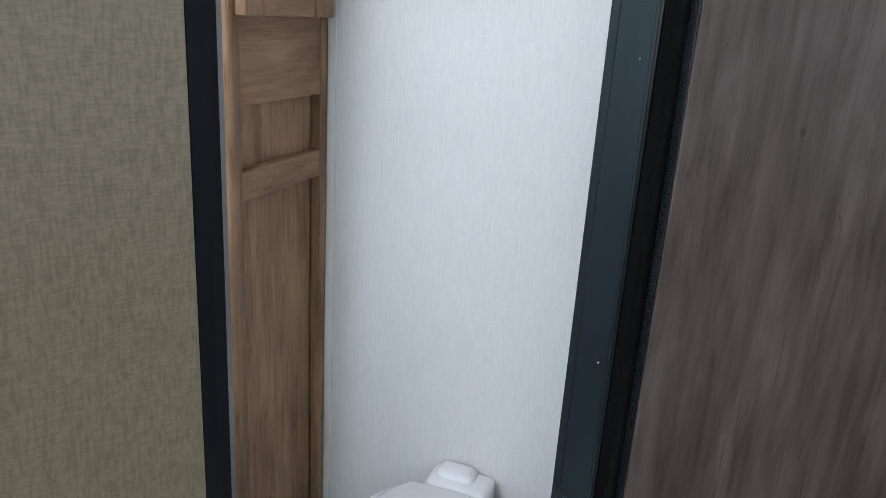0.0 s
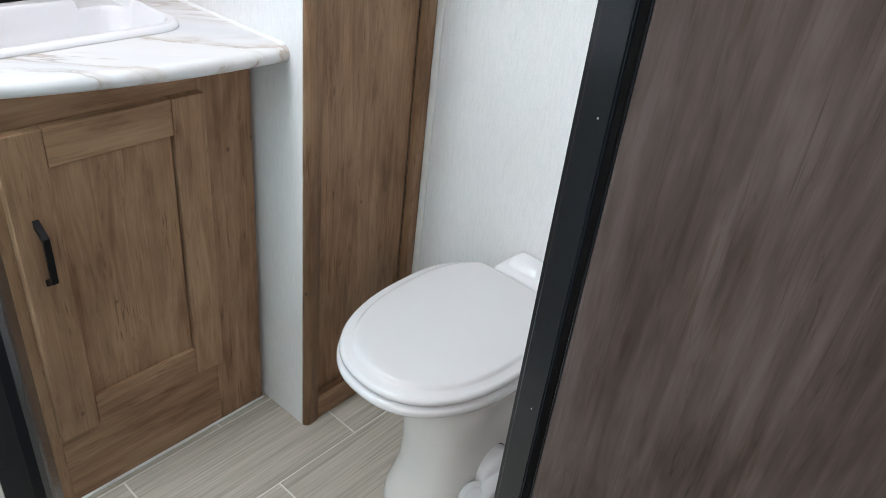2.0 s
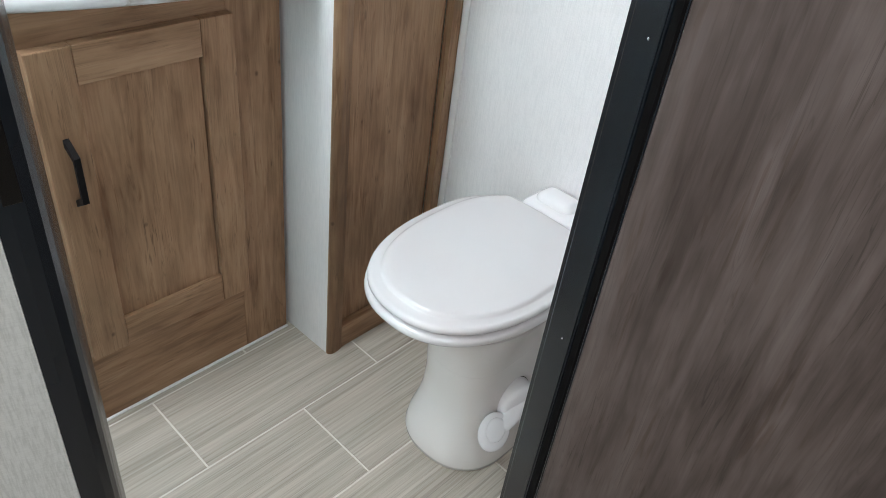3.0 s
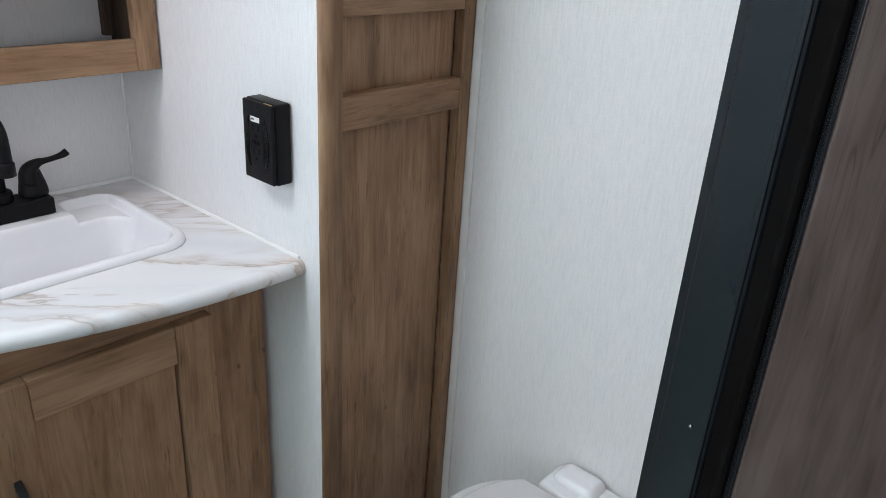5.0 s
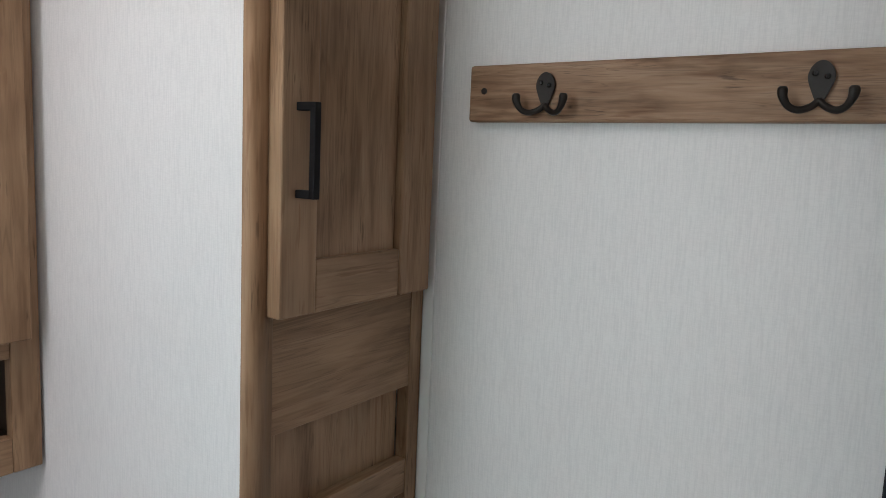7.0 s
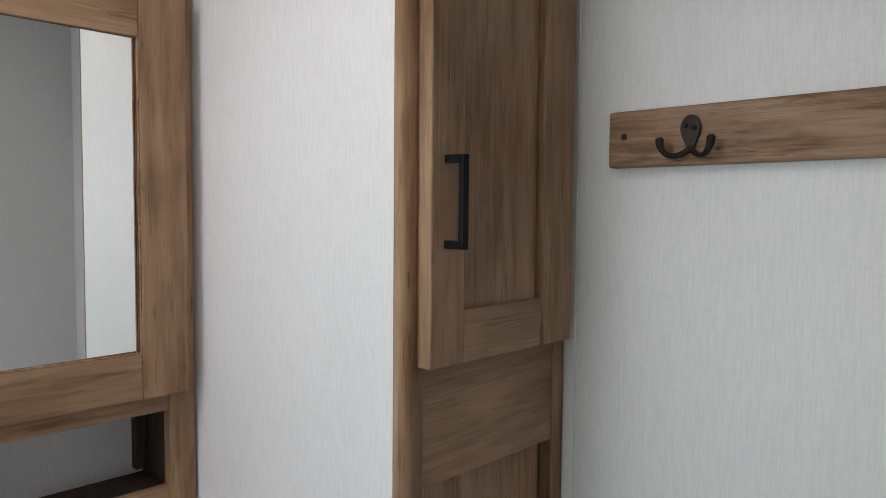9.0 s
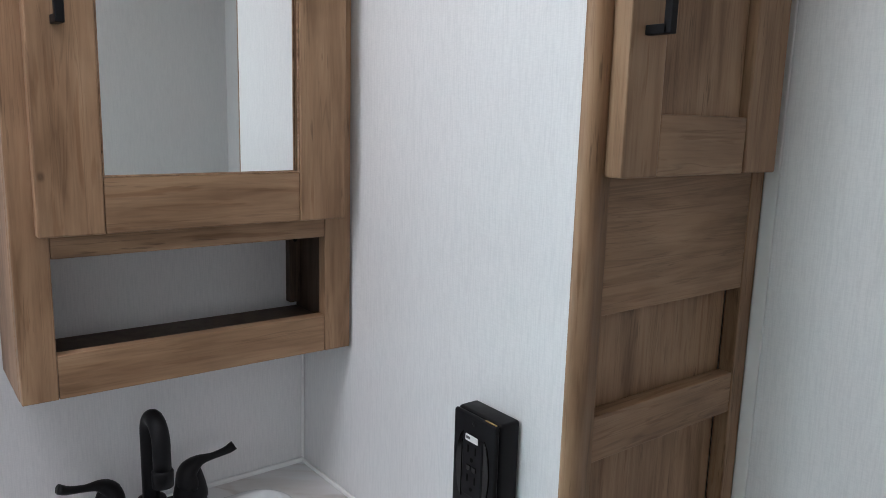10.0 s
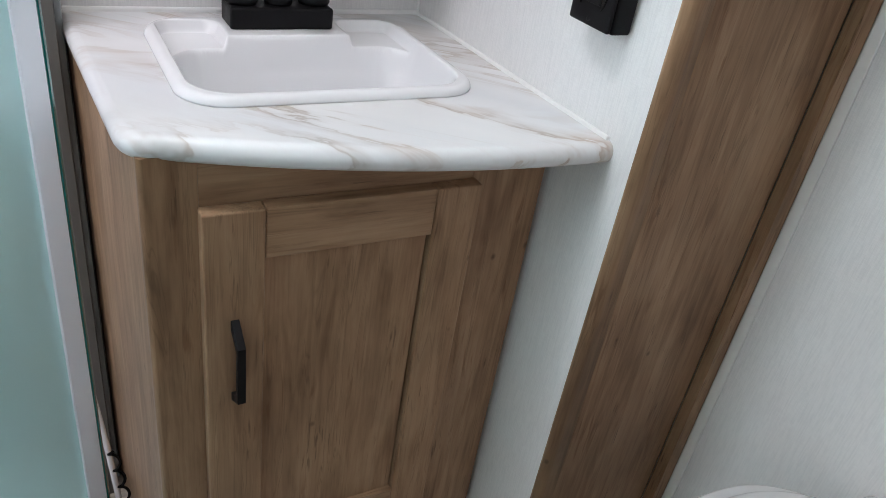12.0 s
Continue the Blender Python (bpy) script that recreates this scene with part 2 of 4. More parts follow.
clear_strip = n.done((0.90, 0.92, 0.97))

n = Nodes("lamp lens", 0.4)
n.shader.inputs["Emission Color"].default_value = (1.0, 0.96, 0.90, 1)
n.shader.inputs["Emission Strength"].default_value = 4.0
lamp_lens = n.done((0.9, 0.9, 0.88))

# ---- building helpers ----


def link_mesh(name, bm, material, smooth=False):
    mesh = bpy.data.meshes.new(name)
    bmesh.ops.recalc_face_normals(bm, faces=bm.faces)
    for f in bm.faces:
        f.smooth = smooth
    bm.to_mesh(mesh)
    bm.free()
    mesh.materials.append(material)
    return new(name, mesh)


def thing(name, place, label, category, group=""):
    """An Empty at the base of a thing, to which its parts are added."""
    ob = new(name)
    ob.location = place
    ob.empty_display_size = 0.05
    return tagged(ob, label, category, group)


def root_place(ob):
    total = Vector((0, 0, 0))
    while ob:
        total += ob.location
        ob = ob.parent
    return total


def part(name, bm, material, parent, label="", smooth=False):
    """Links a bmesh in world coordinates as one mesh under a thing or under a part."""
    bmesh.ops.translate(bm, verts=bm.verts, vec=-root_place(parent))
    ob = link_mesh(name, bm, material, smooth)
    ob.parent = parent
    return tagged(ob, label)


def solo(name, bm, material, place, label, category, group="", smooth=False):
    """A thing that is one mesh."""
    bmesh.ops.translate(bm, verts=bm.verts, vec=-Vector(place))
    ob = link_mesh(name, bm, material, smooth)
    ob.location = place
    return tagged(ob, label, category, group)


def setting(name, bm, material, label, category, smooth=False):
    return tagged(link_mesh(name, bm, material, smooth), label, category, "", "structure")


def box(x0, x1, y0, y1, z0, z1, bevel=0.0, segments=2, bm=None):
    """A box between two corners, its edges rounded."""
    made = bmesh.new()
    bmesh.ops.create_cube(made, size=1.0)
    for v in made.verts:
        v.co = Vector(((x0 + x1) / 2 + v.co.x * (x1 - x0), (y0 + y1) / 2 + v.co.y * (y1 - y0), (z0 + z1) / 2 + v.co.z * (z1 - z0)))
    if bevel:
        bmesh.ops.bevel(made, geom=made.edges[:], offset=bevel, segments=segments, affect="EDGES", profile=0.5)
    return merged(bm, made)


def merged(bm, made):
    if bm is None:
        return made
    spare = bpy.data.meshes.new("spare")
    made.to_mesh(spare)
    made.free()
    bm.from_mesh(spare)
    bpy.data.meshes.remove(spare)
    return bm


def turned(bm, m):
    bmesh.ops.transform(bm, matrix=m, verts=bm.verts)
    return bm


def outline(points, z0, z1, bevel=0.0, segments=3, bm=None):
    """A slab with that outline in plan, its edges rounded."""
    made = bmesh.new()
    low = [made.verts.new((x, y, z0)) for x, y in points]
    face = made.faces.new(low)
    top = bmesh.ops.extrude_face_region(made, geom=[face])
    bmesh.ops.translate(made, verts=[v for v in top["geom"] if isinstance(v, bmesh.types.BMVert)], vec=(0, 0, z1 - z0))
    if bevel:
        edges = [e for e in made.edges if abs(e.verts[0].co.z - e.verts[1].co.z) < 1e-6]
        bmesh.ops.bevel(made, geom=edges, offset=bevel, segments=segments, affect="EDGES", profile=0.5)
    return merged(bm, made)


def lathe(profile, steps=40, centre=(0, 0), stretch=(1, 1), bm=None):
    """Rings of radius and height round an upright axis, closed at both ends."""
    made = bmesh.new()
    rings = []
    for r, z in profile:
        rings.append([made.verts.new((centre[0] + r * stretch[0] * math.cos(2 * math.pi * i / steps), centre[1] + r * stretch[1] * math.sin(2 * math.pi * i / steps), z)) for i in range(steps)])
    for a, b in zip(rings, rings[1:]):
        for i in range(steps):
            made.faces.new((a[i], a[(i + 1) % steps], b[(i + 1) % steps], b[i]))
    made.faces.new(rings[0][::-1])
    made.faces.new(rings[-1])
    return merged(bm, made)


def tube(points, radii, steps=14, flat=1.0, side=(1, 0, 0), bm=None):
    """A tube through points with a radius at each; flat squeezes it along side."""
    made = bmesh.new()
    pts = [Vector(p) for p in points]
    rings = []
    for i, p in enumerate(pts):
        way = (pts[min(i + 1, len(pts) - 1)] - pts[max(i - 1, 0)]).normalized()
        a = (Vector(side) - way * way.dot(Vector(side))).normalized()
        b = way.cross(a)
        r = radii[i] if isinstance(radii, (list, tuple)) else radii
        rings.append([made.verts.new(p + a * r * flat * math.cos(2 * math.pi * k / steps) + b * r * math.sin(2 * math.pi * k / steps)) for k in range(steps)])
    for a, b in zip(rings, rings[1:]):
        for k in range(steps):
            made.faces.new((a[k], a[(k + 1) % steps], b[(k + 1) % steps], b[k]))
    made.faces.new(rings[0][::-1])
    made.faces.new(rings[-1])
    return merged(bm, made)


def spline(points, count):
    """Points on a smooth curve through the given ones."""
    pts = [Vector(p) for p in points]
    pts = [pts[0] * 2 - pts[1]] + pts + [pts[-1] * 2 - pts[-2]]
    spans = len(pts) - 3
    made = []
    for k in range(count):
        u = k / (count - 1) * spans
        i = min(int(u), spans - 1)
        f = u - i
        a, b, c, d = pts[i:i + 4]
        made.append(0.5 * (2 * b + (c - a) * f + (2 * a - 5 * b + 4 * c - d) * f * f + (3 * b - 3 * c + d - a) * f ** 3))
    return made


def smoothstep(a, b, x):
    f = min(1.0, max(0.0, (x - a) / (b - a)))
    return f * f * (3 - 2 * f)


def shaker_door(thing_name_parent, x0, x1, z0, z1, face, thick, inner, upper=None):
    """A framed cabinet door facing -y: two stiles, two rails and a sunk panel, under its door part."""
    ix0, ix1, iz0, iz1 = inner
    back = face + thick
    door = part("door", box(ix0 + 0.0010, ix1 - 0.0028, face + 0.010, back - 0.002, iz0 - 0.008, iz1 + 0.008), wood_z, thing_name_parent)
    part("stile", box(x0, ix0, face, back, z0, z1, 0.0022), wood_z, door)
    part("stile", box(ix1, x1, face, back, z0, z1, 0.0022), wood_z, door)
    part("rail", box(ix0 + 0.0004, ix1 - 0.0004, face + 0.0012, back, z0, iz0, 0.0018), wood_x, door)
    part("rail", box(ix0 + 0.0004, ix1 - 0.0004, face + 0.0012, back, iz1, z1, 0.0018), wood_x, door)
    return door


def bar_handle(parent, x, y, z0, z1, lift, wide=0.009):
    """A square black bar pull that stands off a face towards -y."""
    bm = box(x - wide / 2, x + wide / 2, y - lift, y - lift + 0.008, z0, z1, 0.001)
    box(x - wide / 2, x + wide / 2, y - lift + 0.004, y, z0, z0 + 0.009, 0.001, 2, bm)
    box(x - wide / 2, x + wide / 2, y - lift + 0.004, y, z1 - 0.009, z1, 0.001, 2, bm)
    return part("handle", bm, black_metal, parent, "square black metal bar handle")


# ---- plan ----
# back wall on y = 0, closet side on x = 0, toilet wall on x = 0.33, a slanting door wall to the hall
XD, YC = 0.330, -0.552
SLANT = radians(-21.5)
DOOR_O = Vector((-0.619, -1.012, 0))
DOOR_W, WALL_T = 0.505, 0.060
door_frame_m = Matrix.Translation(DOOR_O) @ Matrix.Rotation(SLANT, 4, "Z")

# ---- structure ----
bm = box(-2.6, 1.4, -3.0, 0.1, -0.06, -0.0018)
floor = setting("floor", bm, grout, "pale grout between streaked grey vinyl floor tiles", "floor")

bm = box(-1.50, -1.11, -1.2, 0.1, CEIL, CEIL + 0.12)
box(-0.61, 1.4, -1.2, 0.1, CEIL, CEIL + 0.12, bm=bm)
box(-1.11, -0.61, -0.22, 0.1, CEIL, CEIL + 0.12, bm=bm)
box(-1.11, -0.61, -1.2, -0.58, CEIL, CEIL + 0.12, bm=bm)
box(-2.6, 1.4, -3.0, -1.2, CEIL, CEIL + 0.12, bm=bm)
box(-2.6, -1.5, -1.2, 0.1, CEIL, CEIL + 0.12, bm=bm)
setting("ceiling", bm, ceiling_white, "white ceiling board with a skylight opening", "ceiling")

setting("wall_back", box(-1.50, 0.40, 0.0, 0.04, 0, CEIL), wall_linen, "white linen-textured wallboard behind the sink", "wall")
setting("wall_closet_side", outline([(0.0, -0.0004), (0.0128, -0.5430), (0.030, -0.5430), (0.018, -0.0004)], 0, CEIL), wall_linen, "white linen-textured partition beside the sink", "wall")
setting("wall_toilet_side", box(XD, XD + 0.03, -1.75, -0.0004, 0, CEIL), wall_linen, "white linen-textured wallboard behind the toilet", "wall")
# The opening is added for the shower lamp.
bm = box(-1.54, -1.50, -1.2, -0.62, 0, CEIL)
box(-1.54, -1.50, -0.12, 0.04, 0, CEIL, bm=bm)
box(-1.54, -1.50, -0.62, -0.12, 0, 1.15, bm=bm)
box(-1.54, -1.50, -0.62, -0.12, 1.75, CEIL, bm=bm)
setting("wall_shower_side", bm, wall_linen, "white wallboard closing the shower, with an added opening for light", "wall")

# slanting wall: bathroom side and hall side each have their own board
for name, s0, s1, z0 in (("wall_door_left", -1.05, -0.034, 0.0), ("wall_door_right", DOOR_W + 0.034, 1.0185, 0.0), ("wall_door_head", -0.034, DOOR_W + 0.034, 2.0)):
    setting(name, turned(box(s0, s1, 0.022, WALL_T, z0, CEIL), door_frame_m), wall_linen, "white linen-textured wallboard beside the doorway", "wall")
    foot = 1.0 if name == "wall_door_left" else z0
    hall = -0.0440 if name == "wall_door_left" else -0.0235
    setting(name + "_hall", turned(box(s0, s1, hall, 0.0216, foot, CEIL), door_frame_m), hall_linen, "khaki linen-textured wallboard on the hall side", "wall")
    # The foot is split off only to take the paler, lit colour.
    if foot > z0:
        setting(name + "_hall_foot", turned(box(s0, s1, hall, 0.0216, z0, foot - 0.0006), door_frame_m), lit_hall_linen, "foot of the hall's linen-textured wallboard, paled for the light on it", "wall")

setting("wall_hall_far", box(-2.6, 1.4, -2.60, -2.55, 0, CEIL), hall_linen, "khaki linen-textured wallboard across the hall", "wall")
setting("wall_hall_left", box(-2.6, -2.55, -2.55, -0.5, 0, CEIL), hall_linen, "khaki linen-textured wallboard at the hall's end", "wall")
setting("wall_hall_right", box(1.3, 1.35, -2.55, -1.1, 0, CEIL), hall_linen, "khaki linen-textured wallboard at the hall's end", "wall")
setting("wall_hall_return", box(-2.55, -1.54, -0.62, -0.58, 0, CEIL), hall_linen, "khaki linen-textured wallboard in the hall", "wall")

# corner strips and caulk
setting("trim_corner_back", box(-0.0045, -0.0004, -0.0045, -0.0004, 0.86, CEIL, 0.001), caulk, "white corner bead between two walls", "trim")
bm = box(XD - 0.004, XD - 0.0004, YC - 0.0180, YC - 0.0005, 0, CEIL, 0.0012)
setting("trim_corner_panel", bm, caulk, "white corner strip beside the wood panel", "trim")
setting("trim_counter_back", box(-0.528, -0.001, -0.0070, -0.0004, 0.8560, 0.8665, 0.0025), caulk, "white caulk line behind the countertop", "trim")
setting("trim_counter_side", outline([(-0.0060, -0.007), (-0.0005, -0.007), (0.0114, -0.498), (0.0066, -0.498)], 0.8560, 0.8648, 0.002), caulk, "white caulk line beside the countertop", "trim")
setting("trim_vanity_foot", box(-0.497, -0.001, -0.4185, -0.4124, 0.0005, 0.005, 0.0015), caulk, "white caulk line along the vanity's foot", "trim")
setting("trim_wall_left", box(-0.552, -0.536, -0.006, -0.0004, 0, CEIL, 0.0015), caulk, "white edge strip on the wall", "trim")

# ---- door frame and door ----
door_frame = thing("door_frame", DOOR_O, "black painted metal door frame of the bathroom doorway", "door frame")


def frame_part(name, s0, s1, d0, d1, z0, z1, bevel, label="", parent=None):
    return part(name, turned(box(s0, s1, d0, d1, z0, z1, bevel), door_frame_m), black_frame, parent or door_frame, label)


# the latch side has a bull-nosed face towards the hall
jamb_plan = [(-0.6666, -1.0413), (-0.6575, -1.0432), (-0.6480, -1.0432), (-0.6400, -1.0402), (-0.6345, -1.0350), (-0.6300, -1.0270), (-0.6055, -0.9570), (-0.6400, -0.9440)]
left_jamb = part("jamb", outline(jamb_plan, 0, 2.0, 0.0015, 2), black_frame, door_frame)
cant_m = Matrix.Translation((-0.6666, -1.0413, 0)) @ Matrix.Rotation(math.atan2(-0.0019, 0.0186), 4, "Z")
right_jamb = frame_part("jamb", DOOR_W, DOOR_W + 0.0335, 0.0, 0.050, 0, 2.0, 0.0025)
frame_part("return", DOOR_W + 0.0060, DOOR_W + 0.0335, 0.0504, WALL_T + 0.003, 0, 2.0, 0.001, "", right_jamb)
part("stop_bead", turned(box(DOOR_W - 0.0012, DOOR_W + 0.002, 0.0030, 0.0075, 0, 2.0, 0.0005), door_frame_m), black_frame, right_jamb)
part("seal", turned(box(DOOR_W + 0.0015, DOOR_W + 0.0335, -0.016, -0.0004, 0, 2.0, 0.001), door_frame_m), black_soft, right_jamb, "black rubber seal")
frame_part("head", 0.0004, DOOR_W - 0.0004, -0.012, WALL_T + 0.004, 1.97, 2.0, 0.0025)
for z in (0.625, 1.007, 1.352, 1.70):
    bm = bmesh.new()
    bmesh.ops.create_uvsphere(bm, u_segments=10, v_segments=6, radius=0.0017)
    turned(bm, door_frame_m @ Matrix.Translation((DOOR_W - 0.0002, 0.0180, z)))
    part("screw", bm, steel, right_jamb, "small bright screw head", True)
# strike plate on the latch side
part("strike_plate", turned(box(0.0060, 0.0180, -0.0012, 0.0000, 0.955, 1.065, 0.0005), cant_m), black_gloss, left_jamb, "black metal strike plate")

# the leaf stands open past a right angle, hung on a black strip hinge
LEAF_P = Vector((-0.200, -1.2350, 0.0))
leaf_m = Matrix.Translation(LEAF_P) @ Matrix.Rotation(radians(21.0), 4, "Z")
bathroom_door = thing("bathroom_door", LEAF_P, "open bathroom door in weathered grey-brown wood print", "door")
leaf = link_mesh("leaf", box(0, 0.030, -0.600, 0, 0.015, 1.97, 0.0020), door_wood)
leaf.parent = bathroom_door
leaf.rotation_euler = (0, 0, radians(21.0))
part("edge_trim", turned(box(0.0012, 0.0288, 0.0003, 0.0022, 0.016, 1.969, 0.0008), leaf_m), black_frame, bathroom_door, "black edge trim")
part("hinge", turned(box(0.0250, 0.0560, 0.0028, 0.0070, 0.05, 1.93, 0.0010), leaf_m), black_soft, bathroom_door, "black strip hinge")

# ---- linen closet ----
closet = thing("linen_closet", (0.16, YC, 0), "tall brown wood closet front with framed panels", "cabinet")
pts = [(0.0482, YC - 0.0012), (0.0482, -0.530), (0.0312, -0.530), (0.0312, -0.5434), (0.0122, -0.5434)]
arc = [(0.0122 + 0.0140 * (1 - math.cos(a)), -0.5434 - 0.0124 * math.sin(a)) for a in [math.pi / 2 * k / 10 for k in range(11)]]
part("corner_stile", outline(pts + arc, 0.0, CEIL), wood_z, closet, "rounded wood corner post", True)
part("stile", box(0.3010, 0.3270, YC, YC + 0.02, 0, CEIL, 0.0012), wood_z, closet)
part("rail", box(0.0486, 0.3006, YC + 0.0010, YC + 0.02, 1.2215, 1.415, 0.0012), wood_x, closet)
part("rail", box(0.0486, 0.3006, YC + 0.0010, YC + 0.02, 1.0645, 1.1150, 0.0012), wood_x, closet)
part("rail", box(0.0486, 0.3006, YC + 0.0010, YC + 0.02, 0, 0.065, 0.0012), wood_x, closet)
part("rail", box(0.0486, 0.3006, YC + 0.0010, YC + 0.02, 1.93, CEIL, 0.0012), wood_x, closet)
part("panel", box(0.0494, 0.2996, YC + 0.0205, YC + 0.027, 0.02, 1.25), wood_z, closet)
part("seam", box(0.3272, 0.3298, YC + 0.006, YC + 0.02, 0, CEIL), black_soft, closet, "dark open joint")
closet_door = shaker_door(closet, 0.0370, 0.3070, 1.361, 1.985, -0.575, 0.0215, (0.0915, 0.2420, 1.4215, 1.925))
bar_handle(closet_door, 0.0610, -0.575, 1.4915, 1.5925, 0.028)

# ---- vanity ----
FRONT = -0.412
vanity = thing("vanity_cabinet", (-0.25, -0.21, 0), "brown wood sink cabinet with one framed door", "cabinet")
corner = [(-0.491 - 0.006 * math.sin(a), FRONT + 0.006 - 0.006 * math.cos(a)) for a in [math.pi / 2 * k / 6 for k in range(7)]]
bm = outline(corner + [(-0.497, FRONT + 0.018), (-0.440, FRONT + 0.018), (-0.440, FRONT)], 0.001, 0.838)
part("stile", bm, wood_z, vanity)
part("stile", box(-0.1100, -0.0012, FRONT, FRONT + 0.018, 0.001, 0.838, 0.0015), wood_z, vanity)
part("rail", box(-0.4396, -0.1104, FRONT + 0.0002, FRONT + 0.018, 0.764, 0.838), wood_x, vanity)
part("rail", box(-0.4396, -0.1104, FRONT + 0.0002, FRONT + 0.018, 0.001, 0.20), wood_x, vanity)
part("side_panel", outline([(-0.4966, FRONT + 0.0184), (-0.481, FRONT + 0.0184), (-0.511, -0.030), (-0.5272, -0.030)], 0.001, 0.838), wood_z, vanity)
part("back_panel", box(-0.4396, -0.1104, FRONT + 0.0184, FRONT + 0.024, 0.15, 0.80), wood_z, vanity)
vanity_door = shaker_door(vanity, -0.4415, -0.1075, 0.1850, 0.7800, -0.4335, 0.0210, (-0.3745, -0.1685, 0.2520, 0.7165))
hx = -0.4085
bm = outline([(-0.4335, 0.640), (-0.4335, 0.627), (-0.4560, 0.612), (-0.4560, 0.546), (-0.4335, 0.531), (-0.4335, 0.518), (-0.4640, 0.538), (-0.4640, 0.620)], hx - 0.0050, hx + 0.0050, 0.0010, 2)
for v in bm.verts:
    v.co = Vector((v.co.z, v.co.x, v.co.y))
part("handle", bm, black_metal, vanity_door, "black metal pull with slanting ends")

# countertop with a bowed front, open under the basin
BASIN_C = Vector((-0.255, -0.208))
SX0, SX1, SY0, SY1 = -0.441, -0.073, -0.352, -0.058


def rounded_rect(x, y, x0, x1, y0, y1, r):
    """Signed distance to a rectangle with rounded corners, negative inside."""
    qx = abs(x - (x0 + x1) / 2) - (x1 - x0) / 2 + r
    qy = abs(y - (y0 + y1) / 2) - (y1 - y0) / 2 + r
    return math.hypot(max(qx, 0), max(qy, 0)) + min(max(qx, qy), 0) - r


def reach_to_rim(angle, inset):
    """How far the basin's rounded outline, drawn in by inset, lies from its middle."""
    near, far = 0.0, 0.4
    for step in range(30):
        half = (near + far) / 2
        x, y = BASIN_C.x + half * math.cos(angle), BASIN_C.y + half * math.sin(angle)
        if rounded_rect(x, y, SX0 + inset, SX1 - inset, SY0 + inset, SY1 - inset, 0.055 - inset) < 0:
            near = half
        else:
            far = half
    return near


def counter_front(x):
    return -0.510 + 0.42 * x * x


def counter_ring(count=320):
    """The countertop's outline as seen from the basin's middle, turn by turn."""
    edge = [(-0.5330, -0.001), (-0.5140, -0.362)]
    edge += [(-0.5132 + 0.035 * (1 - math.cos(a)), -0.374 - 0.0400 * math.sin(a)) for a in [math.pi / 2 * k / 8 for k in range(9)]]
    edge += [(x, counter_front(x)) for x in [-0.476 + 0.490 * k / 30 for k in range(31)]]
    edge += [(0.0180, counter_front(0.0)), (0.0060, -0.001)]
    made = []
    for k in range(count):
        a = 2 * math.pi * k / count
        way = Vector((math.cos(a), math.sin(a)))
        best = None
        for p, q in zip(edge, edge[1:] + edge[:1]):
            p, q = Vector(p), Vector(q)
            side = q - p
            det = way.x * -side.y + way.y * side.x
            if abs(det) < 1e-9:
                continue
            gap = p - BASIN_C
            reach = (gap.x * -side.y + gap.y * side.x) / det
            f = (way.x * gap.y - way.y * gap.x) / det
            if reach > 0 and -1e-6 <= f <= 1 + 1e-6 and (best is None or reach < best):
                best = reach
        made.append(BASIN_C + way * best)
    return made


ring = counter_ring()
count = len(ring)
outward = []
for k in range(count):
    run = ring[(k + 1) % count] - ring[k - 1]
    outward.append(Vector((run.y, -run.x)).normalized())
bm = bmesh.new()
loops = []
hole = []
for p in ring:
    a = math.atan2(p.y - BASIN_C.y, p.x - BASIN_C.x)
    hole.append(BASIN_C + Vector((math.cos(a), math.sin(a))) * reach_to_rim(a, 0.006))
ROLL = 0.0140
loops.append([bm.verts.new((p.x, p.y, 0.860)) for p in hole])
for k in range(9):
    a = math.pi * k / 8
    z = 0.846 + 0.0140 * math.cos(a)
    row = []
    for p, o in zip(ring, outward):
        back = smoothstep(0.001, 0.022, -p.y) * ROLL * (1 - math.sin(a))
        if p.x > -0.03 and (p.y < -0.488 or p.x > 0.003 - 0.0235 * p.y):
            # the end runs into the wall, with only its front edge rolled
            row.append(bm.verts.new((p.x, max(p.y, counter_front(p.x) + ROLL * (1 - math.sin(a))), z)))
        else:
            row.append(bm.verts.new((p.x - o.x * back, p.y - o.y * back, z)))
    loops.append(row)
loops.append([bm.verts.new((p.x, p.y, 0.832)) for p in hole])
for a, b in zip(loops, loops[1:] + loops[:1]):
    for k in range(count):
        bm.faces.new((a[k], a[(k + 1) % count], b[(k + 1) % count], b[k]))
counter = solo("countertop", bm, marble, (-0.26, -0.22, 0.832), "white marble-print countertop with tan veins and a bowed front", "countertop", "", True)
for f in counter.data.polygons:
    f.use_smooth = abs(f.normal.z) < 0.985

# ---- basin ----
def basin_height(x, y):
    edge = -rounded_rect(x, y, SX0, SX1, SY0, SY1, 0.055)
    z = 0.8605 + 0.0105 * math.sqrt(max(0.0, 1 - (1 - min(edge, 0.010) / 0.010) ** 2))
    bowl = -rounded_rect(x, y, SX0 + 0.015, SX1 - 0.015, SY0 + 0.015, -0.143, 0.050)
    z -= 0.100 * smoothstep(-0.002, 0.050, bowl) + 0.030 * smoothstep(0.0, 0.012, bowl)
    for x0, x1 in ((SX0 + 0.015, -0.343), (-0.178, SX1 - 0.015)):
        dish = -rounded_rect(x, y, x0, x1, -0.200, -0.074, 0.022)
        z = min(z, 0.871 - 0.016 * smoothstep(0.0, 0.008, dish))
    return z


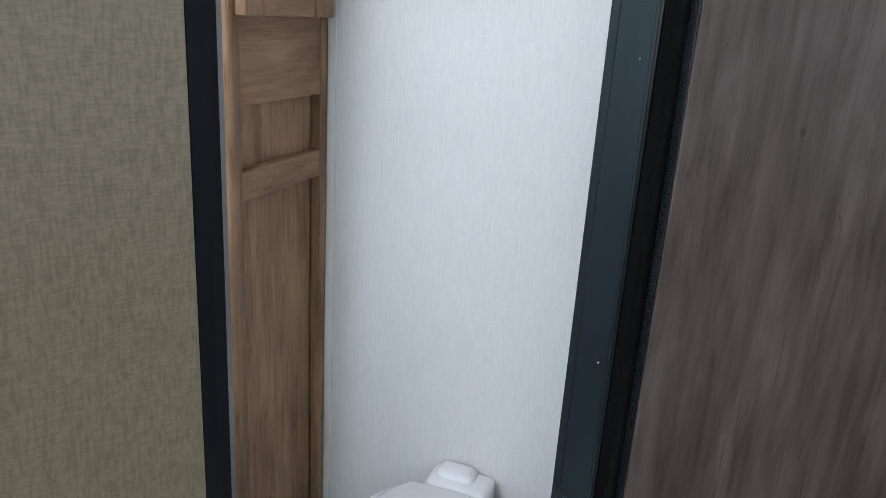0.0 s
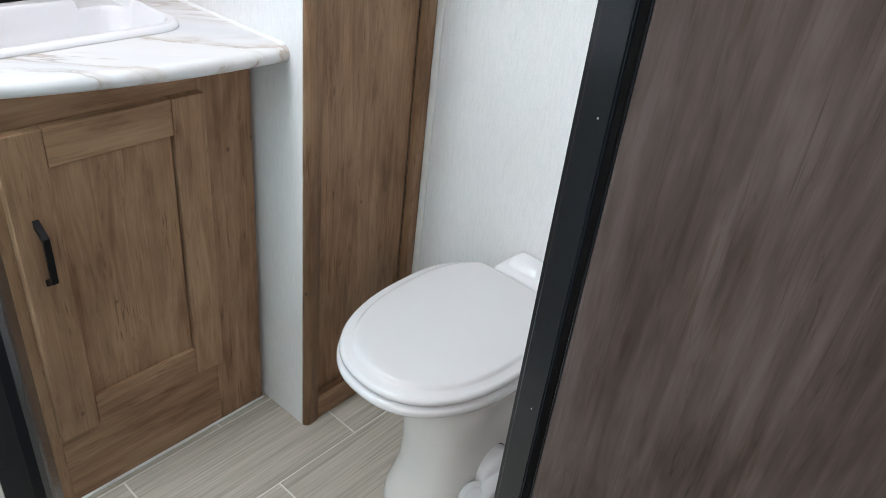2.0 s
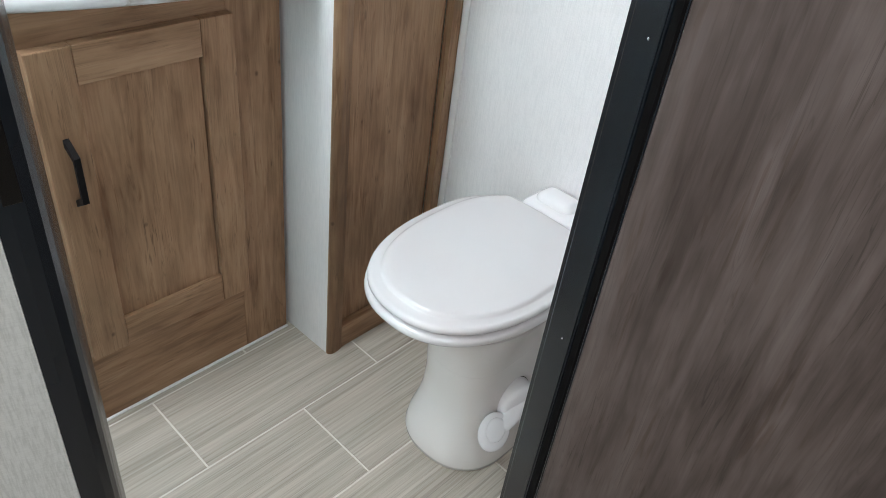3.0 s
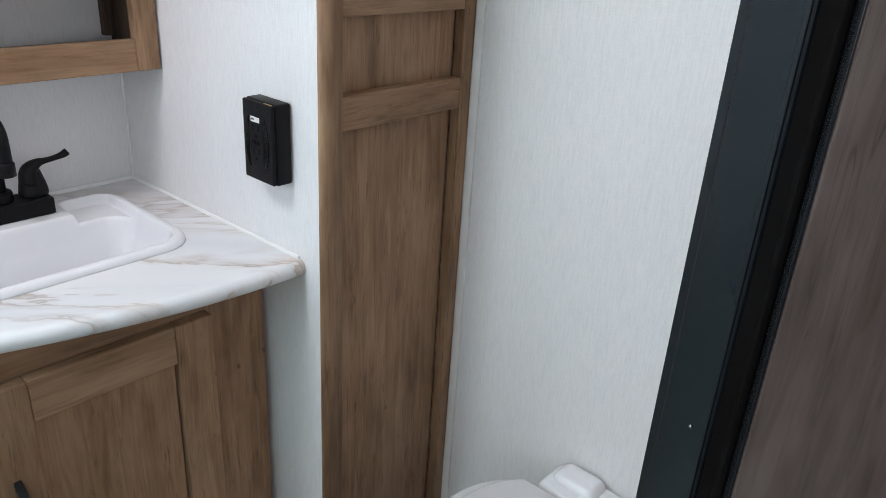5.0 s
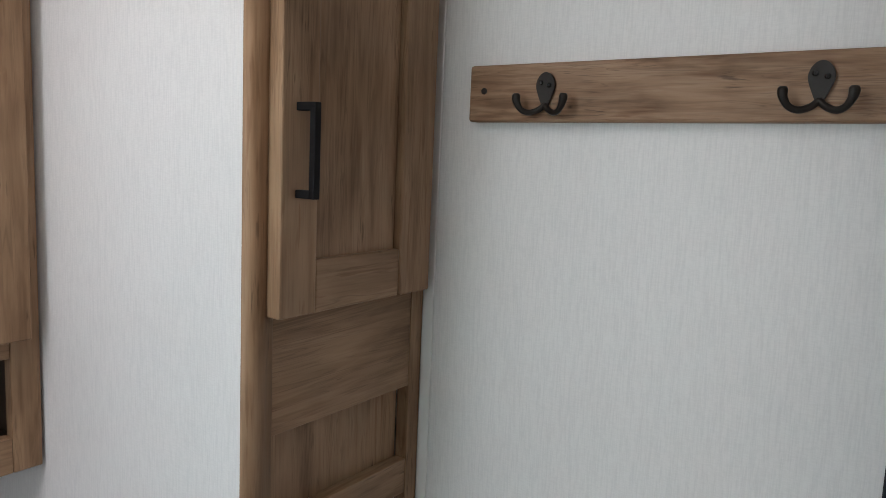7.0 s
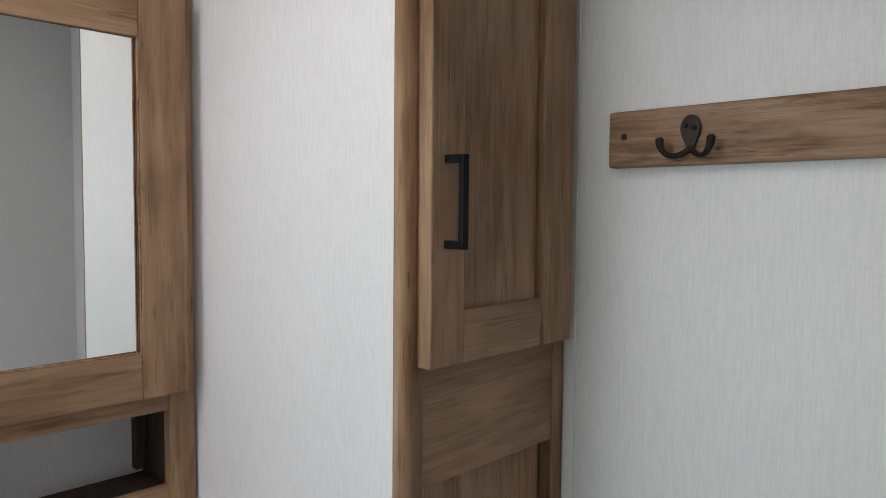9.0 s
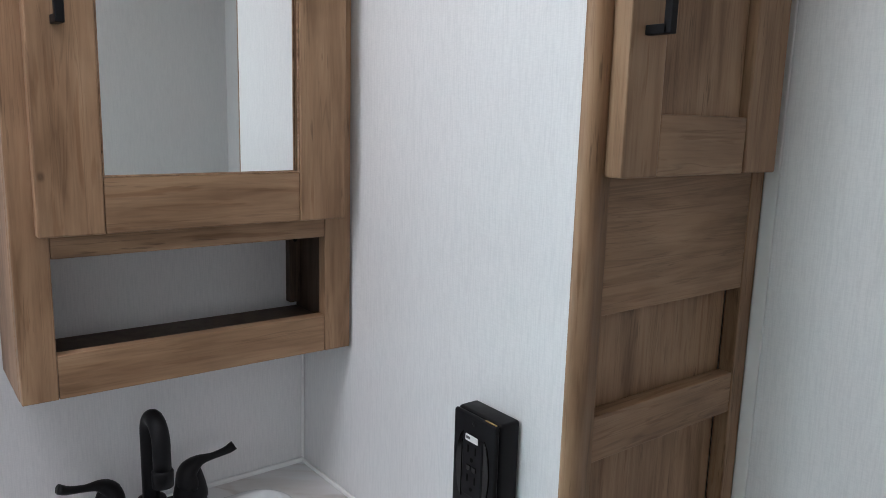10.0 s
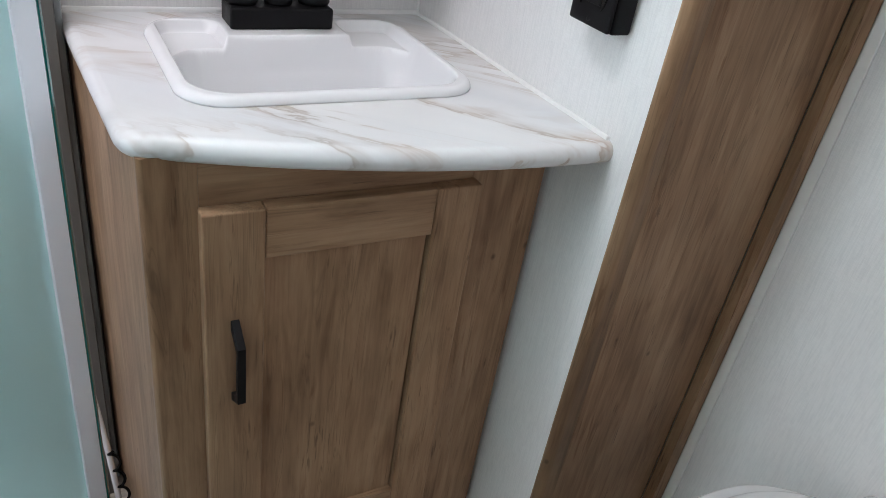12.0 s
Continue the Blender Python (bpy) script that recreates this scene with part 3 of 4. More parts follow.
bm = bmesh.new()
SPOKES, STEPS = 380, 110
middle = bm.verts.new((BASIN_C.x, BASIN_C.y, basin_height(BASIN_C.x, BASIN_C.y)))
spokes = []
for k in range(SPOKES):
    a = 2 * math.pi * (k + 0.5) / SPOKES
    near = reach_to_rim(a, 0.0)
    row = []
    for step in range(1, STEPS + 1):
        f = near * (1 - (1 - step / STEPS) ** 1.35)
        x, y = BASIN_C.x + f * math.cos(a), BASIN_C.y + f * math.sin(a)
        row.append(bm.verts.new((x, y, basin_height(x, y))))
    spokes.append(row)
for k in range(SPOKES):
    a, b = spokes[k], spokes[(k + 1) % SPOKES]
    bm.faces.new((middle, a[0], b[0]))
    for step in range(STEPS - 1):
        bm.faces.new((a[step], a[step + 1], b[step + 1], b[step]))
basin = solo("sink_basin", bm, white_plastic, (-0.255, -0.208, 0.861), "white moulded drop-in sink with raised rim and soap ledges", "sink", "", True)
shell = basin.modifiers.new("thickness", "SOLIDIFY")
shell.thickness, shell.offset = 0.004, -1.0

# ---- faucet ----
faucet = thing("faucet", (-0.260, -0.095, 0.871), "matte black two-handle gooseneck faucet on the sink", "faucet")
part("base", box(-0.335, -0.193, -0.122, -0.070, 0.8712, 0.9000, 0.004, 3), black_metal, faucet)
fx, fy = -0.2640, -0.094
part("collar", lathe([(0.0185, 0.9002), (0.0192, 0.903), (0.0192, 0.912), (0.0176, 0.9165), (0.0120, 0.9175)], 28, (fx, fy)), black_metal, faucet, "", True)
neck = [(fx, fy, 0.9005), (fx, fy, 0.955), (fx, fy, 1.000)]
neck += [(fx, fy - 0.0265 + 0.0265 * math.cos(a), 1.008 + 0.0265 * math.sin(a)) for a in [math.pi * k / 14 for k in range(15)]]
neck += [(fx, fy - 0.0530, 1.000), (fx, fy - 0.0535, 0.978)]
spout = part("spout", tube(neck, [0.0108] * len(neck), 20), black_metal, faucet, "", True)
part("aerator", lathe([(0.0108, 0.956), (0.0128, 0.957), (0.0130, 0.976), (0.0110, 0.979)], 24, (fx, fy - 0.0537)), black_metal, spout, "", True)
for side in (-1, 1):
    cx = fx + side * 0.0505
    part_h = part("lever", lathe([(0.0205, 0.9002), (0.0225, 0.9040), (0.0222, 0.910), (0.0198, 0.922), (0.0165, 0.934), (0.0128, 0.945), (0.0080, 0.951)], 28, (cx, fy), (1, 0.95)), black_metal, faucet, "swan-curved black lever handle", True)
    way = spline([(cx - side * 0.004, fy, 0.922), (cx - side * 0.002, fy - 0.001, 0.941), (cx + side * 0.011, fy - 0.004, 0.953), (cx + side * 0.030, fy - 0.006, 0.956), (cx + side * 0.048, fy - 0.008, 0.960), (cx + side * 0.058, fy - 0.009, 0.965)], 22)
    radii = [0.0150 - 0.0108 * smoothstep(0.0, 0.60, k / 21) + 0.0014 * smoothstep(0.65, 0.95, k / 21) for k in range(22)]
    part("blade", tube(way, radii, 14, 1.5, (0, 1, 0)), black_metal, part_h, "", True)

# ---- medicine cabinet ----
MX0, MX1, MZ0, MZ1, MY = -0.408, -0.0012, 1.091, 1.838, -0.147
med = thing("medicine_cabinet", (-0.20, -0.07, MZ0), "brown wood mirror cabinet with an open shelf below", "cabinet")
part("side_panel", box(MX0, MX0 + 0.015, MY + 0.0184, -0.001, MZ0, MZ1), wood_z, med)
part("side_panel", box(MX1 - 0.010, MX1, MY + 0.0184, -0.001, MZ0, MZ1), shaded_inner_wood, med, "inner side, darkened for shade")
part("stile", box(MX0, -0.3712, MY, MY + 0.018, MZ0, MZ1, 0.0015), wood_z, med)
part("stile", box(-0.0400, MX1, MY, MY + 0.018, MZ0, MZ1, 0.0015), wood_z, med)
part("rail", box(-0.3708, -0.0404, MY + 0.0008, MY + 0.018, MZ0, 1.1415, 0.0012), wood_x, med)
part("rail", box(-0.3708, -0.0404, MY + 0.0008, MY + 0.018, 1.2500, 1.300, 0.0012), wood_x, med)
part("rail", box(-0.3708, -0.0404, MY + 0.0008, MY + 0.018, 1.79, MZ1, 0.0012), wood_x, med)
part("shelf", box(MX0 + 0.0154, MX1 - 0.0104, MY + 0.0184, -0.001, MZ0 + 0.017, MZ0 + 0.029), shaded_inner_wood, med, "inner shelf, darkened for shade")
part("shelf", box(MX0 + 0.0154, MX1 - 0.0104, MY + 0.0184, -0.001, 1.2560, 1.268), wood_x, med)
part("top", box(MX0 + 0.0154, MX1 - 0.0104, MY + 0.0184, -0.001, MZ1 - 0.015, MZ1 - 0.001), wood_x, med)
cleat = part("cleat", box(-0.0290, -0.0118, -0.016, -0.0012, 1.1290, 1.2555, 0.001), shaded_inner_wood, med, "wood mounting cleat, darkened for shade")
bm = lathe([(0.0030, 0.0), (0.0030, 0.0012), (0.0018, 0.0022)], 12)
turned(bm, pose(-0.0205, -0.0162, 1.225, 90))
part("screw", bm, black_metal, cleat)
DY = -0.168
pane_m = Matrix.Translation((-0.202, DY + 0.008, 0)) @ Matrix.Rotation(radians(1.2), 4, "Z")
mirror_door = part("mirror", turned(box(-0.1148, 0.1146, -0.0012, 0.0012, 1.334, 1.7508), pane_m), mirror, med, "clear mirror pane")
part("stile", box(-0.3845, -0.3185, DY, DY + 0.0195, 1.277, 1.815, 0.002), wood_z, mirror_door)
part("stile", box(-0.0860, -0.0205, DY, DY + 0.0195, 1.277, 1.815, 0.002), wood_z, mirror_door)
part("rail", box(-0.3181, -0.0864, DY + 0.0010, DY + 0.0195, 1.277, 1.3385, 0.0016), wood_x, mirror_door)
part("rail", box(-0.3181, -0.0864, DY + 0.0010, DY + 0.0195, 1.752, 1.815, 0.0016), wood_x, mirror_door)
for x0, x1, z0, z1 in ((-0.3184, -0.3164, 1.3387, 1.7518), (-0.0882, -0.0862, 1.3387, 1.7518), (-0.3162, -0.0884, 1.3387, 1.3407)):
    part("bead", box(x0, x1, DY + 0.0015, DY + 0.0045, z0, z1, 0.0006, 1), rail_wood, mirror_door, "thin pale bead round the mirror")
bar_handle(mirror_door, -0.3565, DY, 1.494, 1.596, 0.028)

# ---- outlet ----
outlet = thing("power_outlet", (0.009, -0.451, 0.979), "black surface-mounted power outlet with a white sticker", "outlet")
OX = -0.0200
part("box", box(OX + 0.0028, 0.0095, -0.4870, -0.4150, 0.979, 1.099, 0.0035, 3), black_metal, outlet, "", True)
plate = part("cover_plate", box(OX - 0.0040, OX + 0.0022, -0.4862, -0.4158, 0.980, 1.0980, 0.0030, 4), black_metal, outlet, "", True)
for side in (-1, 1):
    # a glossy bowed shoulder on each side of the sockets
    bow = [(-0.451 + side * (0.0180 + 0.0095 * math.sin(math.pi * k / 14) ** 0.6), 1.0000 + 0.0760 * k / 14) for k in range(15)]
    bow += [(-0.451 + side * 0.0176, 1.0760), (-0.451 + side * 0.0176, 1.0000)]
    bm = outline(bow, OX - 0.0058, OX - 0.0036, 0.0005, 1)
    for v in bm.verts:
        v.co = Vector((v.co.z, v.co.x, v.co.y))
    part("shoulder", bm, black_gloss, plate, "glossy bowed shoulder")
sock = part("receptacle", box(OX - 0.0062, OX - 0.001, -0.4680, -0.4340, 1.0045, 1.0735, 0.0018, 2), black_metal, outlet)
for zc in (1.0220, 1.0560):
    for dy in (-0.0062, 0.0062):
        part("slot", box(OX - 0.0066, OX - 0.0060, -0.451 + dy - 0.0010, -0.451 + dy + 0.0010, zc, zc + 0.0085), black_soft, sock)
    bm = lathe([(0.0024, 0), (0.0024, 0.0006)], 12)
    turned(bm, pose(OX - 0.0066, -0.451, zc - 0.0075, 0, 90))
    part("ground_hole", bm, black_soft, sock)
for dy in (-0.0045, 0.0045):
    part("button", box(OX - 0.0074, OX - 0.0058, -0.451 + dy - 0.0034, -0.451 + dy + 0.0034, 1.0360, 1.0420, 0.0006), black_gloss, sock)
sticker = part("sticker", box(OX - 0.0066, OX - 0.0062, -0.4605, -0.4400, 1.0690, 1.0765), paper, sock, "white printed sticker")
part("print", box(OX - 0.0069, OX - 0.0067, -0.4480, -0.4415, 1.0715, 1.0745), ink, sticker)
part("strip", box(OX - 0.0018, OX - 0.0002, -0.4835, -0.4660, 1.0962, 1.0990, 0.0004), brass, plate, "small brass strip")
for z in (0.9875, 1.0895):
    bm = lathe([(0.0028, 0), (0.0028, 0.0008), (0.0015, 0.0016)], 12)
    turned(bm, pose(OX - 0.0034, -0.451, z, 0, -90))
    part("screw", bm, black_metal, plate)

# ---- hook rail ----
rail = thing("hook_rail", (XD, -0.88, 1.587), "pale brown pine board carrying double coat hooks", "hook rail")
bm = box(0.3100, XD - 0.0006, -1.140, -0.6245, 1.5870, 1.6575, 0.004, 3)
for v in bm.verts:
    v.co.z -= 0.0095 * (v.co.y + 0.6245)
part("board", bm, rail_wood, rail)
for y in (-0.647, -1.1175):
    bm = lathe([(0.0042, 0), (0.0042, 0.0006), (0.0028, 0.001)], 14)
    turned(bm, pose(0.3102, y, 1.6255, 0, -90))
    part("screw", bm, bronze, rail)


def coat_hook(y):
    """A double coat hook: a pear-shaped plate, two screws and two curled prongs."""
    hook = thing("coat_hook", (0.3098, y, 1.603), "dark bronze double coat hook on the wood board", "coat hook", "hooks on the board")
    bm = bmesh.new()
    ring = []
    shape = []
    for k in range(36):
        a = 2 * math.pi * k / 36
        up = math.sin(a)
        wide = 0.0125 - 0.0062 * smoothstep(0.25, -0.95, up)
        shape.append((y + wide * math.cos(a), 1.628 + (0.0185 if up > 0 else 0.0255) * up))
    ring = [bm.verts.new((0.3096, p, q)) for p, q in shape]
    face = bm.faces.new(ring)
    out = bmesh.ops.extrude_face_region(bm, geom=[face])
    bmesh.ops.translate(bm, verts=[v for v in out["geom"] if isinstance(v, bmesh.types.BMVert)], vec=(-0.0042, 0, 0))
    part("plate", bm, bronze, hook)
    for side in (-1, 1):
        way = spline([(0.3070, y, 1.6085), (0.3045, y + side * 0.006, 1.6025), (0.2995, y + side * 0.016, 1.5985), (0.2945, y + side * 0.0250, 1.6015), (0.2920, y + side * 0.0305, 1.6110), (0.2920, y + side * 0.0312, 1.6205)], 22)
        radii = [0.0036 + 0.0016 * smoothstep(0.6, 0.95, k / 21) - 0.0016 * smoothstep(0.94, 1.0, k / 21) for k in range(22)]
        part("prong", tube(way, radii, 12), bronze, hook, "", True)
    for side in (-1, 1):
        bm = lathe([(0.0030, 0), (0.0030, 0.0008), (0.0016, 0.0018)], 12)
        turned(bm, pose(0.3053, y + side * 0.0055, 1.6325 + side * 0.0015, 0, -90))
        part("screw", bm, black_gloss, hook)
    return hook


first_hook = coat_hook(-0.7350)
copy_thing(first_hook, pose(0.3098, -1.0325, 1.607))

# ---- toilet ----
toilet = thing("toilet", (0.11, -0.892, 0), "white low toilet with closed lid against the wall", "toilet")
TC = -0.900


def egg(front, back, half, tail, ratio=1.49, centre=TC, count=64):
    """An egg-shaped outline: round to -x, narrower and blunt at the back."""
    pts = []
    mid = front + half * ratio
    for k in range(count):
        a = 2 * math.pi * k / count
        c, s = math.cos(a), math.sin(a)
        if c < 0:
            pts.append((mid - (mid - front) * abs(c) ** 0.87, centre + half * math.copysign(abs(s) ** 0.87, s)))
        else:
            f = abs(c) ** 1.25
            reach = (back - mid) * min(1.0, abs(c) ** 0.62)
            pts.append((mid + reach, centre + math.copysign(tail + (half - tail) * (1 - f ** 1.6), s) * (1.0 if abs(s) > 0.28 else abs(s) / 0.28)))
    return pts


def egg_stack(levels):
    """Egg outlines on top of each other, skinned."""
    made = bmesh.new()
    rings = [[made.verts.new((x, y, z)) for x, y in egg(*shape)] for z, shape in levels]
    for a, b in zip(rings, rings[1:]):
        for k in range(len(a)):
            made.faces.new((a[k], a[(k + 1) % len(a)], b[(k + 1) % len(a)], b[k]))
    made.faces.new(rings[0][::-1])
    made.faces.new(rings[-1])
    return made


part("lid", egg_stack([(0.4668, (-0.148, 0.238, 0.149, 0.086, 1.49, TC + 0.005)), (0.4690, (-0.152, 0.241, 0.152, 0.089, 1.49, TC + 0.005)), (0.4720, (-0.154, 0.242, 0.154, 0.090, 1.49, TC + 0.005)), (0.4770, (-0.154, 0.242, 0.154, 0.090, 1.49, TC + 0.005)), (0.4805, (-0.151, 0.241, 0.152, 0.089, 1.49, TC + 0.005)), (0.4820, (-0.146, 0.240, 0.148, 0.088, 1.49, TC + 0.005)), (0.4826, (-0.134, 0.239, 0.138, 0.086, 1.49, TC + 0.005)), (0.4850, (-0.130, 0.239, 0.135, 0.085, 1.49, TC + 0.005)), (0.4880, (-0.128, 0.238, 0.133, 0.084, 1.49, TC + 0.005)), (0.4896, (-0.122, 0.236, 0.129, 0.082, 1.49, TC + 0.005)), (0.4902, (-0.110, 0.232, 0.120, 0.078, 1.49, TC + 0.005)), (0.4905, (-0.05, 0.20, 0.080, 0.055, 1.49, TC + 0.005))]), white_seat, toilet, "closed glossy lid", True)
part("seat", egg_stack([(0.4450, (-0.148, 0.242, 0.150, 0.094, 1.49, TC + 0.005)), (0.4475, (-0.155, 0.246, 0.155, 0.098, 1.49, TC + 0.005)), (0.4520, (-0.158, 0.248, 0.158, 0.100, 1.49, TC + 0.005)), (0.4590, (-0.158, 0.248, 0.158, 0.100, 1.49, TC + 0.005)), (0.4630, (-0.154, 0.246, 0.155, 0.098, 1.49, TC + 0.005)), (0.4650, (-0.146, 0.242, 0.149, 0.094, 1.49, TC + 0.005))]), white_seat, toilet, "", True)
part("bowl", egg_stack([(0.2448, (0.003, 0.217, 0.082, 0.076, 1.02, TC + 0.010)), (0.2454, (0.003, 0.217, 0.082, 0.076, 1.02, TC + 0.010)), (0.290, (-0.004, 0.222, 0.089, 0.080, 1.05, TC + 0.010)), (0.335, (-0.020, 0.236, 0.101, 0.086, 1.10, TC + 0.009)), (0.370, (-0.046, 0.246, 0.114, 0.092, 1.22, TC + 0.008)), (0.395, (-0.076, 0.252, 0.127, 0.096, 1.32, TC + 0.007)), (0.415, (-0.105, 0.256, 0.138, 0.098, 1.42, TC + 0.006)), (0.430, (-0.122, 0.258, 0.144, 0.100, 1.46, TC + 0.005)), (0.4432, (-0.128, 0.256, 0.146, 0.100, 1.46, TC + 0.005))]), china, toilet, "", True)
part("pedestal", egg_stack([(z, (front, back, half, tail, 1.02, TC + 0.010)) for z, front, back, half, tail in ((0.0005, -0.014, 0.262, 0.114, 0.100), (0.012, -0.016, 0.262, 0.115, 0.100), (0.040, -0.012, 0.254, 0.109, 0.096), (0.080, 0.000, 0.238, 0.097, 0.088), (0.130, 0.008, 0.226, 0.087, 0.080), (0.190, 0.008, 0.220, 0.082, 0.076), (0.2440, 0.003, 0.217, 0.082, 0.076), (0.2446, 0.003, 0.217, 0.082, 0.076))]), china, toilet, "", True)
bm = box(0.246, XD - 0.004, TC - 0.058, TC + 0.076, 0.430, 0.4865, 0.014, 4)
box(0.268, XD - 0.004, TC - 0.022, TC + 0.064, 0.440, 0.5020, 0.020, 5, bm)
hinge = part("hinge_block", bm, white_plastic, toilet, "moulded hinge cover", True)
part("print", box(0.2440, 0.2456, TC - 0.030, TC + 0.030, 0.4760, 0.4795), ink, hinge, "small grey lettering")
part("back_column", box(0.205, XD - 0.010, TC - 0.080, TC + 0.060, 0.0008, 0.430, 0.020, 3), china, toilet, "", True)
pipe = part("water_valve", tube([(0.215, TC - 0.083, 0.23), (0.222, TC - 0.100, 0.26), (0.245, TC - 0.108, 0.30), (0.262, TC - 0.108, 0.36)], [0.022, 0.026, 0.026, 0.022], 18), white_plastic, toilet, "white plastic water valve", True)
for k in range(3):
    part("print", box(0.214 + 0.009 * k, 0.220 + 0.009 * k, TC - 0.1350, TC - 0.1335, 0.262 + 0.008 * k, 0.268 + 0.008 * k), ink, pipe)
# flush pedal: a round hub on the pedestal's flank, a short arm and an oval tread
hub_m = pose(0.137, -0.958, 0.138, 90, 0, -14)
bm = turned(lathe([(0.0440, 0.0), (0.0455, 0.006), (0.0455, 0.034), (0.0430, 0.043), (0.0370, 0.0480), (0.0200, 0.0495)], 36), hub_m)
pedal = part("flush_pedal", bm, white_plastic, toilet, "white foot pedal on a round hub", True)
part("seam", turned(lathe([(0.0458, 0.0080), (0.0462, 0.0085), (0.0462, 0.0100), (0.0458, 0.0105)], 36), hub_m), black_soft, pedal, "dark seam round the hub")
bm = tube(spline([(0.142, -0.992, 0.142), (0.112, -0.998, 0.136), (0.084, -1.000, 0.125), (0.062, -1.000, 0.116)], 12), [0.0270 - 0.0009 * k for k in range(12)], 18, 0.72, (0, 0, 1))
part("arm", bm, white_plastic, pedal, "", True)
tread_m = pose(0.052, -1.000, 0.118, 24, -26, 18)
bm = turned(lathe([(0.014, -0.011), (0.026, -0.008), (0.0305, 0.000), (0.0300, 0.005), (0.0270, 0.0085), (0.0150, 0.0095)], 32, (0, 0), (1.32, 1.0)), tread_m)
part("tread", bm, white_plastic, pedal, "oval tread", True)
bm = turned(lathe([(0.0190, 0.0088), (0.0185, 0.0105), (0.0150, 0.0114), (0.0060, 0.0118)], 32, (0.003, 0), (1.32, 1.0)), tread_m)
part("pad", bm, white_plastic, pedal, "", True)

# ---- shower ----
SHOWER_W = Vector((-0.562, -0.346, 0))
GLASS_A = math.atan2(-0.064, -0.020)
shower_door = thing("shower_door", SHOWER_W, "frosted aqua glass shower door standing ajar", "shower door")
glass_m = Matrix.Translation(SHOWER_W) @ Matrix.Rotation(GLASS_A, 4, "Z")
pane = part("pane", turned(box(0.0154, 0.48, -0.003, 0.003, 0.09, 1.86), glass_m), glass, shower_door, "aqua glass pane")
pane.visible_shadow = False
for s0, s1 in ((-0.0030, 0.0030), (0.0085, 0.0150)):
    part("edge", turned(box(s0, s1, -0.0036, 0.0042, 0.09, 1.86), glass_m), glass_edge, shower_door, "green polished glass edge")
part("seal_strip", turned(box(0.0158, 0.080, 0.0034, 0.0060, 0.09, 1.86, 0.001), glass_m), clear_strip, shower_door, "translucent white edge strip").visible_shadow = False

shower_enclosure = thing("shower_enclosure", (-0.54, -0.09, 0), "grey aluminium shower enclosure post against the wall", "shower enclosure")
post = part("post", box(-0.5380, -0.5285, -0.045, -0.0070, 0.0, 1.90, 0.0015), grey_metal, shower_enclosure)
part("channel", box(-0.5520, -0.5384, -0.080, -0.0070, 0.0, 1.90, 0.0015), dim_metal, shower_enclosure, "dark channel")

bm = box(-1.49, -0.575, -0.80, -0.002, 0.0, 0.06, 0.01)
box(-0.600, -0.575, -0.80, -0.16, 0.06, 0.085, 0.008, 3, bm)
solo("shower_pan", bm, shower_white, (-1.0, -0.4, 0), "white moulded shower pan with a raised lip", "shower pan")
setting("wall_shower_back", box(-1.495, -0.556, -0.0068, -0.0008, 0.062, 1.95, 0.001), shower_white, "glossy white shower surround", "wall")
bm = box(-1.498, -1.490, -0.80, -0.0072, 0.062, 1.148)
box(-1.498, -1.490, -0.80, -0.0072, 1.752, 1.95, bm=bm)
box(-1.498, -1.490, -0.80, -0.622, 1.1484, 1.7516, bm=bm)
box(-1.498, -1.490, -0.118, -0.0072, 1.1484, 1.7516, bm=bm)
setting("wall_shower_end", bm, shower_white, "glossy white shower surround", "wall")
# Unseen window, added to frame the shower lamp's opening.
window = tagged(new("window_1"), "added white window frame, unseen, in the shower wall", "window", "", "structure")
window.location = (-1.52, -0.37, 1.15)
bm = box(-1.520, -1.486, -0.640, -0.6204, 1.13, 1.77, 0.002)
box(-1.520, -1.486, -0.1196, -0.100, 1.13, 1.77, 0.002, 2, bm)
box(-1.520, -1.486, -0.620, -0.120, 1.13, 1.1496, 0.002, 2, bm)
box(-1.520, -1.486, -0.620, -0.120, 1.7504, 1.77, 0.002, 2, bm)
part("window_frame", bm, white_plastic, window)

